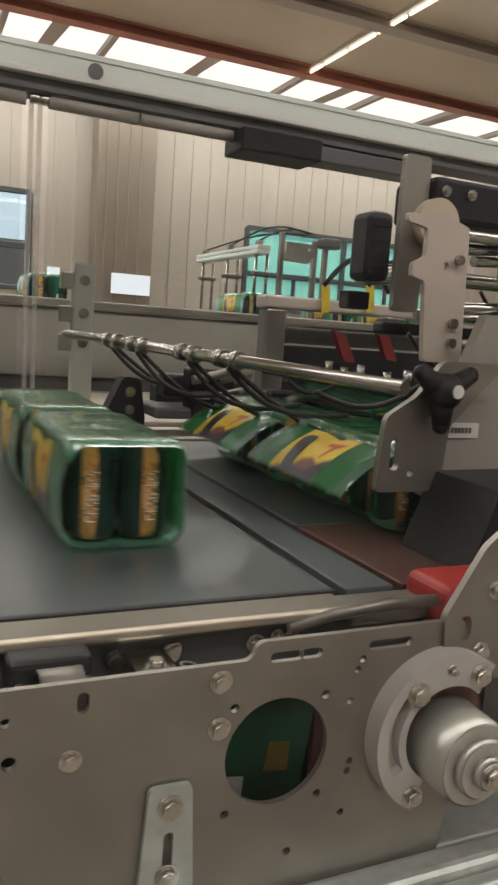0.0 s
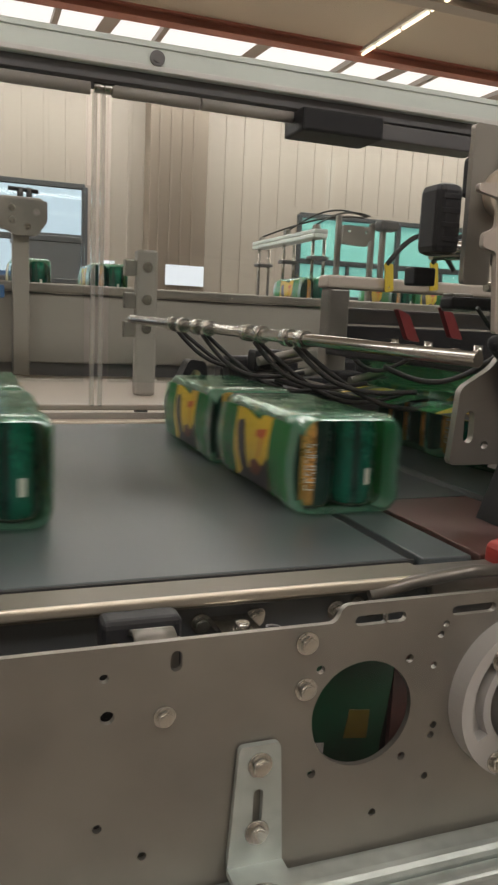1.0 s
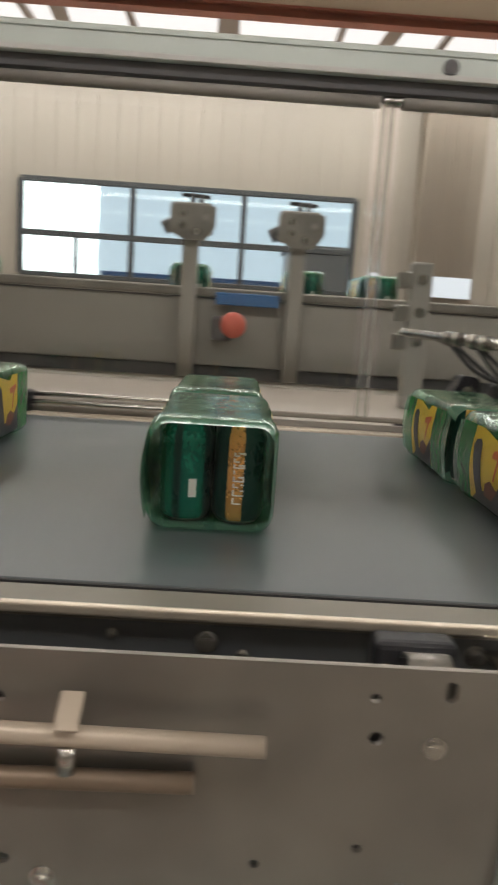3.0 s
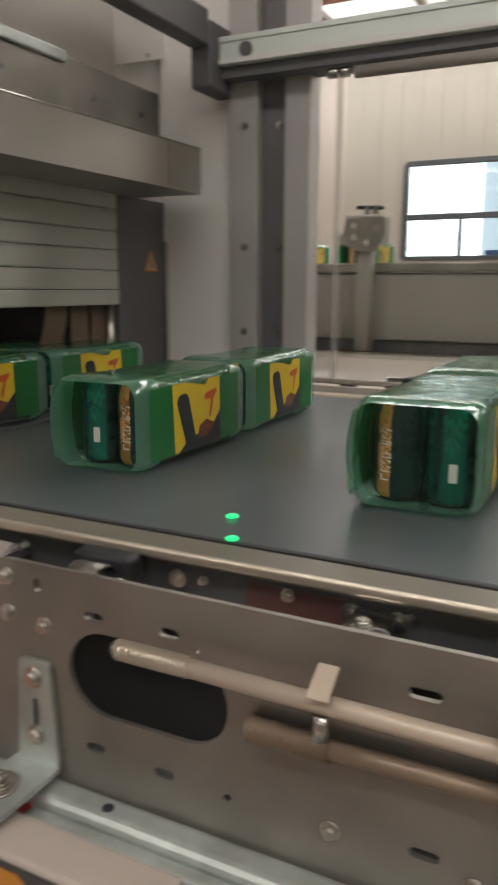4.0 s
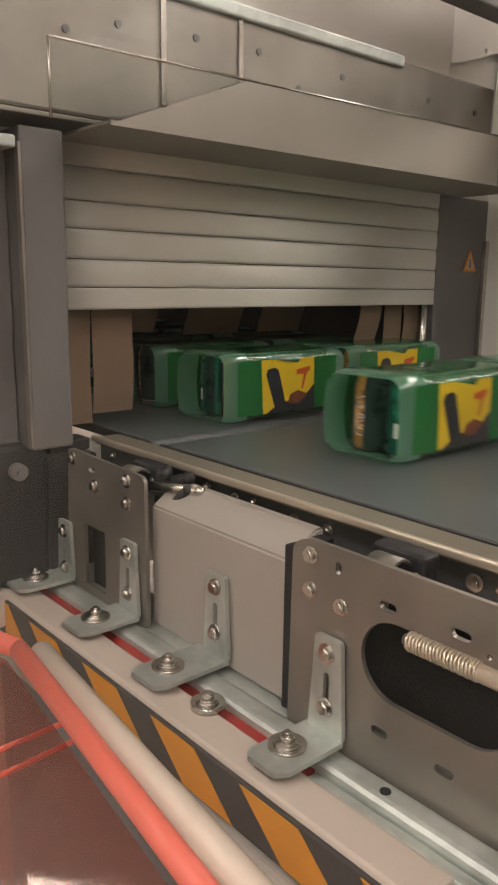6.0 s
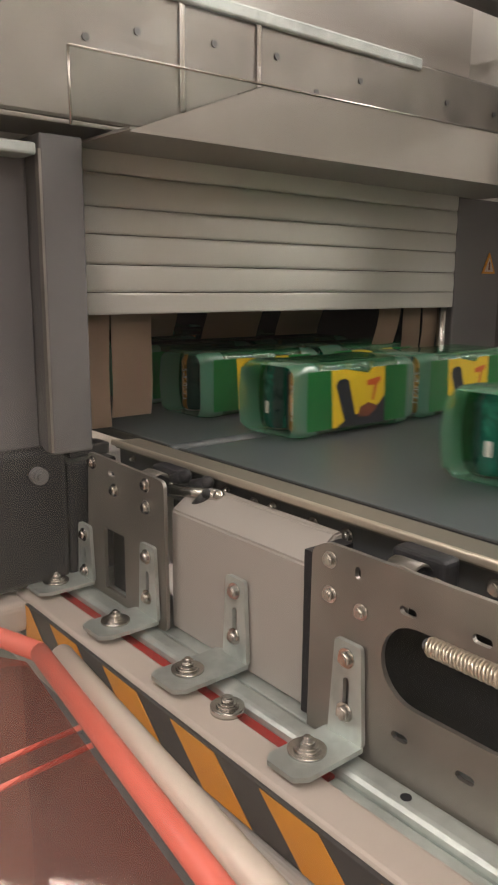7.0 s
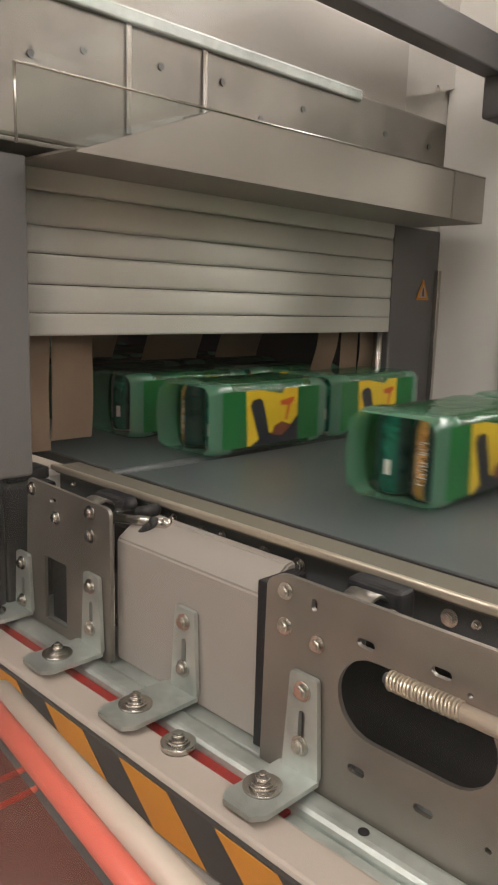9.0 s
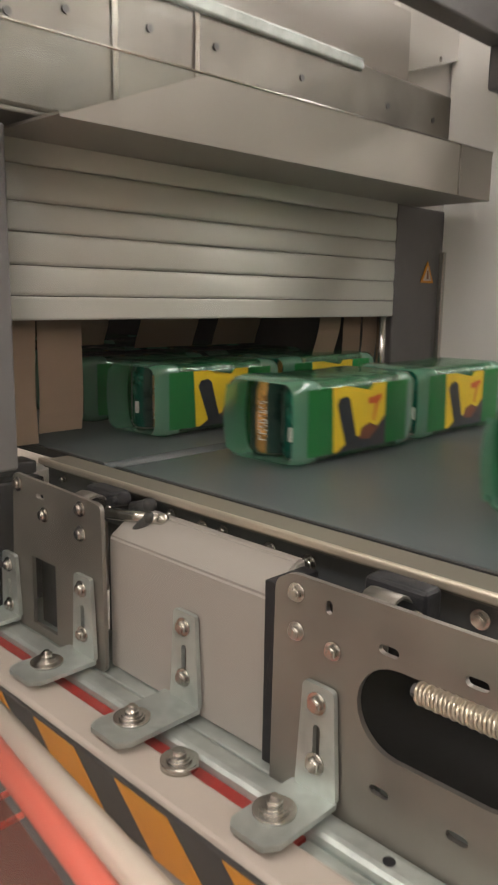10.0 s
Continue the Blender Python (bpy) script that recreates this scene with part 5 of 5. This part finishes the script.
    for z, yy, rr in ((0.485, 0.43, 0.010), (0.36, 0.5, 0.008), (0.315, 0.45, 0.007), (0.43, 0.6, 0.012)):
        b = BM()
        rod(b, (0.94, yy, z), (2.6, yy, z + 0.01), rr, 12)
        part("tie_rod", b, CHROME, w)
    b = BM()
    box(b, 0.96, 2.6, 0.62, 0.66, 0.325, 0.348, 0.006)
    box(b, 0.97, 2.6, 0.72, 0.76, 0.44, 0.462, 0.006)
    part("back_rail", b, BLACK, w)
    # black bar added to shade the packs below; it carries the nipples
    b = BM()
    box(b, 0.935, 0.975, 0.42, 1.08, 0.216, 0.236, 0.005)
    part("valve_bar", b, BLACK, w)
    for q in range(6):
        b = BM()
        rod(b, (0.945 + 0.006 * (q % 3), 0.45 + 0.07 * q, 0.236), (0.945 + 0.006 * (q % 3), 0.45 + 0.07 * q, 0.256 + 0.008 * (q % 2)), 0.008, 10)
        part("nipple", b, CHROME, w)
        if q % 3:
            continue
        b = BM()
        tube(b, sag((0.945, 0.45 + 0.07 * q, 0.255), (0.76 + 0.02 * (q % 4), 0.50 + 0.07 * q, 0.225), 0.035 + 0.012 * (q * 5 % 3), side=(0, 0.03 * (q % 2), 0)), 0.0045, 7)
        part("hose", b, RUBBER, w)
    rnd = random.Random(21)
    for q in range(14):
        x, yy, z = rnd.uniform(0.93, 1.5), rnd.uniform(0.5, 0.82), rnd.uniform(0.30, 0.50)
        t = BM()
        if q % 3 == 0:
            rod(t, (x - 0.05, yy, z), (x + 0.09, yy + 0.01, z + 0.01), 0.010, 12)
            part("air_cylinder", t, CHROME, w)
        elif q % 3 == 1:
            box(t, x - 0.025, x + 0.025, yy - 0.02, yy + 0.02, z - 0.018, z + 0.018, 0.004)
            part("sensor_block", t, (BLACK, STEEL)[q % 2], w)
        else:
            tube(t, sag((x - 0.08, yy, z + 0.02), (x + 0.12, yy + 0.05, z), 0.05), 0.004, 6)
            part("cable", t, RUBBER, w)
    f = base("infeed_gantry", (0.96, 1.1, 0.03), "pale steel cross frame over the infeed with cables", "machine frame")
    b = BM()
    box(b, 0.935, 2.6, 1.08, 1.14, 0.372, 0.402, 0.006)
    part("cross_beam", b, LEDGE, f)
    for x in (0.942, 2.5):
        b = BM()
        box(b, x, x + 0.055, 1.085, 1.135, 0.03, 0.372, 0.006)
        part("beam_leg", b, STEEL, f)
    b = BM()
    box(b, 1.0, 2.6, 1.16, 1.22, 0.29, 0.33, 0.006)
    part("lower_beam", b, PAINT_DARK, f)
    # black sheet added to darken the space under the cross beam
    b = BM()
    box(b, 1.0, 2.6, 1.165, 1.18, 0.04, 0.285, 0.003)
    part("guard_panel", b, BLACK, f)
    for x, z in ((1.08, 0.402), (1.205, 0.412)):
        t = BM()
        sheet(t, rounded([(x - 0.006, z + 0.034), (x + 0.016, z + 0.034), (x + 0.022, z - 0.03), (x, z - 0.034)], 0.004), [circle(x + 0.010, z - 0.022, 0.003, 8)], 1.066, 0.004)
        part("yellow_tag", t, YELLOW_TAG, f, "yellow plastic cable tag")
        t = BM()
        sheet(t, rounded([(x + 0.04, z - 0.07), (x + 0.075, z - 0.085), (x + 0.11, z - 0.15), (x + 0.075, z - 0.145)], 0.006), [], 1.07, 0.02)
        part("red_latch", t, LATCH_RED, f, "dark red latch")
        t = BM()
        tube(t, sag((x, 1.07, z + 0.03), (x + 0.19, 1.07, z + 0.03), -0.075), 0.006, 8)
        part("cable", t, RUBBER, f)
    rnd = random.Random(8)
    for q in range(16):
        x, z, yy = rnd.uniform(0.70, 1.02), rnd.uniform(0.13, 0.215), rnd.uniform(1.0, 1.18)
        t = BM()
        if q % 3:
            box(t, x - 0.035, x + 0.035, yy - 0.03, yy + 0.03, z - 0.025, z + 0.025, 0.008)
        else:
            rod(t, (x - 0.05, yy - 0.06, z - 0.01), (x + 0.05, yy - 0.05, z + 0.012), 0.010, 12)
        part("valve", t, BLACK if q % 3 else STEEL, f)
    t = BM()
    box(t, 0.66, 1.06, 1.02, 1.18, 0.11, 0.135, 0.006)
    part("valve_rail", t, STEEL_DARK, f)
    for q in range(5):
        t = BM()
        p0 = Vector((0.78 + 0.06 * q, 1.0, 0.16))
        tube(t, sag(p0, p0 + Vector((0.20, -0.25, -0.01)), 0.02, side=(0.03, 0, 0)), 0.006, 8)
        part("air_hose", t, (RUBBER, STEEL)[q % 2], f)
    g = base("guide_block", (0.61, 1.13, 0.03), "black slanted guide block at the far belt edge", "guide")
    b = BM()
    sheet(b, rounded([(0.572, 0.034), (0.655, 0.034), (0.662, 0.10), (0.648, 0.190), (0.61, 0.195), (0.565, 0.10)], 0.01), [], 1.10, 0.05)
    part("block", b, BLACK, g)
    for z in (0.08, 0.12, 0.16):
        b = BM()
        bolt(b, 0.625, 1.10, z, 0.008)
        part("hex_bolt", b, CHROME, g)
    # lower drive at the infeed end
    d = base("drive_unit", (0.67, -0.02, -0.2), "machined steel drive hub with slotted flange", "drive")
    f = BM()
    cx, cz = 0.646, -0.060
    arc = lambda r, a0, a1, st: [(cx + r * math.cos(radians(q)), cz + r * math.sin(radians(q))) for q in range(a0, a1, st)]
    kidney = arc(0.069, 138, 216, 6) + arc(0.057, 210, 132, -6)
    sheet(f, arc(0.081, 52, 246, 6) + arc(0.049, 240, 46, -6), [kidney], -0.022, 0.022)
    part("flange", f, STEEL_V, d)
    f = BM()
    sheet(f, arc(0.080, 128, 226, 6) + arc(0.050, 220, 122, -6), [], -0.010, 0.008)
    part("flange_recess", f, STEEL_V, d)
    f = BM()
    rod(f, (cx + 0.004, -0.002, cz), (cx + 0.004, -0.006, cz), 0.0505, 36)
    part("seal_disc", f, RED_DULL, d)
    for x, z, q in ((0.606, -0.014, 0.0085), (0.678, -0.004, 0.0085), (0.610, -0.118, 0.0075), (0.642, 0.006, 0.004)):
        k = BM()
        bolt(k, x, -0.022, z, q)
        part("hex_bolt", k, CHROME, d)
    h = BM()
    rod(h, (0.652, 0.0, -0.072), (0.652, -0.060, -0.072), 0.044, 40, 0.042)
    rod(h, (0.652, -0.060, -0.072), (0.652, -0.070, -0.072), 0.029, 32)
    rod(h, (0.652, -0.070, -0.072), (0.652, -0.078, -0.072), 0.016, 24)
    bmesh.ops.bevel(h, geom=[e for e in h.edges if len(e.link_faces) == 2 and e.calc_face_angle(0) > 1.0], offset=0.0025, segments=2, affect="EDGES")
    part("hub", h, TURNED, d)
    k = BM()
    bolt(k, 0.652, -0.078, -0.072, 0.009)
    part("hub_bolt", k, CHROME, d)
    e = base("end_plate", (0.75, 0.0, -0.3), "grey steel end plate with slotted holes", "plate")
    p = BM()
    sheet(p, rounded([(0.650, -0.02), (1.3, -0.02), (1.3, 0.16), (0.725, 0.15), (0.685, 0.12), (0.642, 0.050)], 0.008), [slot(0.668, 0.038, 0.005, 0.008, 6, True), circle(0.69, 0.012, 0.006, 10), circle(0.70, 0.072, 0.006, 10)], -0.004, 0.008)
    part("plate", p, STEEL, e)
    for x, z in ((0.702, 0.075), (0.69, 0.012)):
        k = BM()
        bolt(k, x, -0.004, z, 0.007)
        part("hex_bolt", k, CHROME, e)
    p = BM()
    sheet(p, [(0.805, 0.03), (1.8, 0.03), (1.8, 0.14), (0.845, 0.136)], [], 0.155, 0.14)
    thing("drive_cover", p, BLACK, "dark drive cover box beside the infeed belt", "cover")
    p = BM()
    box(p, 0.70, 1.5, 0.06, 0.145, -0.06, 0.052, 0.014, seg=4)
    thing("red_guard", p, RED, "red painted guard under the infeed end", "guard")
    p = BM()
    tube(p, [(0.52, 0.085, 0.018), (0.57, 0.08, 0.030), (0.63, 0.07, 0.040), (0.69, 0.07, 0.038)], 0.007, 10)
    thing("hose", p, STEEL, "pale flexible hose beside the transfer plate", "hose")
    # printed film web fed up from below, seen through the round opening
    fw = base("film_web", (0.48, 0.10, -0.3), "green printed shrink film web fed up from below", "film")
    p = BM()
    n = 12
    ring = [[p.verts.new((x, 0.160 + 0.012 * math.sin(k * 0.5) + 0.04 * (x - 0.45), -0.34 + 0.33 * k / n)) for x in (0.40, 0.45, 0.50, 0.55, 0.602)] for k in range(n + 1)]
    for u, v in zip(ring, ring[1:]):
        for q in range(4):
            p.faces.new((u[q], u[q + 1], v[q + 1], v[q])).smooth = True
    part("web", p, WEB_GREEN, fw)
    p = BM()
    drape = [[p.verts.new((0.93 + 0.045 * k, yy, 0.232 - 0.070 * math.sin(math.pi * k / 9) + 0.006 * math.sin(9 * yy + k))) for yy in (0.34, 0.45, 0.58, 0.72, 0.86, 1.0)] for k in range(9)]
    for u, v in zip(drape, drape[1:]):
        for q in range(5):
            p.faces.new((u[q], u[q + 1], v[q + 1], v[q])).smooth = True
    part("film_drape", p, FILM, fw, "sagging clear green film")
    for x, z, m in ((0.548, -0.158, WEB_YELLOW), (0.492, -0.190, WHITE)):
        p = BM()
        sheet(p, [(x - 0.014, z - 0.018), (x + 0.016, z - 0.022), (x + 0.018, z + 0.012), (x - 0.008, z + 0.016)], [], 0.143, 0.001)
        part("print_patch", p, m, fw)
    p = BM()
    box(p, 0.612, 0.80, 0.170, 0.178, -0.34, -0.01)
    part("web_guide", p, RED_DULL, fw, "dull red guide plate beside the film")


wrap_station()


# ---- packs and their movement ----
PITCH, V1, V2, S0, XT = 0.470, 0.744, 0.37, 0.543, -1.0


def edge_at(k, t):
    """The upstream edge of pack k along the belt, slower once it is on the tunnel's belt."""
    s = S0 - V1 * (t - 2.5) + PITCH * k + float(np.interp(t, (0, 2, 2.6, 4, 10), (-0.026, -0.006, -0.008, 0.013, 0.015)))  # the belt runs a little unevenly
    return s if s > XT else XT + (s - XT) * V2 / V1


END_CANS = {-4: "gg", -3: "gn", -2: "gn", 0: "ng", 1: "gn", 2: "ng", 5: "nn", 7: "gn"}  # gold (g) or green (n) side of the two end cans
FIRST = make_pack()
PACKS = []
for k in range(-9, 14):
    for lane, y in ((0, 0.332), (1, 0.690)):
        ob = FIRST if not PACKS else copy_thing(FIRST, Matrix.Identity(4))
        PACKS.append((ob, k, y, -0.006 * lane))
        turn = random.Random(100 * k + lane)
        pair = END_CANS.get(k, "gn" if k % 2 else "ng")
        for c in ob.children:
            if c.data == CAN:
                side = pair[0] if c.location.x < 0 else pair[1]
                c.rotation_euler.z = radians((-117 if side == "g" else 66) + turn.uniform(-22, 22))
for i in range(26):
    if i % 7 in (1, 2, 3, 5):
        continue
    copy_thing(FIRST, pose(-2.9 + 0.25 * i + 0.03 * (i * 37 % 5), 2.62, BZ + 0.352))["group"] = "packs on the far line"


def motions():
    for ob, k, y, dx in PACKS:
        times = sorted({0.0, 1.0, 2.0, 2.6, 3.0, 4.0, 5.0, 6.0, 7.0, 8.0, 9.0, 10.0} | {round(t, 3) for t in [2.5 + (S0 + PITCH * k - XT) / V1 + d for d in (-0.1, 0.1)] if 0 < t < 10})
        flap = [c for c in ob.children if c.name.startswith("film_flap")][0]
        at = lambda t: float(np.interp(S0 - V1 * (t - 2.5) + PITCH * k, (0.83, 0.88, 0.925, 0.993, 1.04), (0, 5, 17, 56, 84)))
        turns = sorted({0.0, 10.0} | {round(2.5 + (S0 + PITCH * k - q) / V1, 3) for q in (0.83, 0.88, 0.925, 0.96, 0.993, 1.04)})
        walk(flap, [(t, flap_pose(at(t))) for t in turns if 0 <= t <= 10])
        walk(ob, [(t, pose(edge_at(k, t) - PW / 2 + dx, y, BZ + ZB + 0.001)) for t in times])


motions()
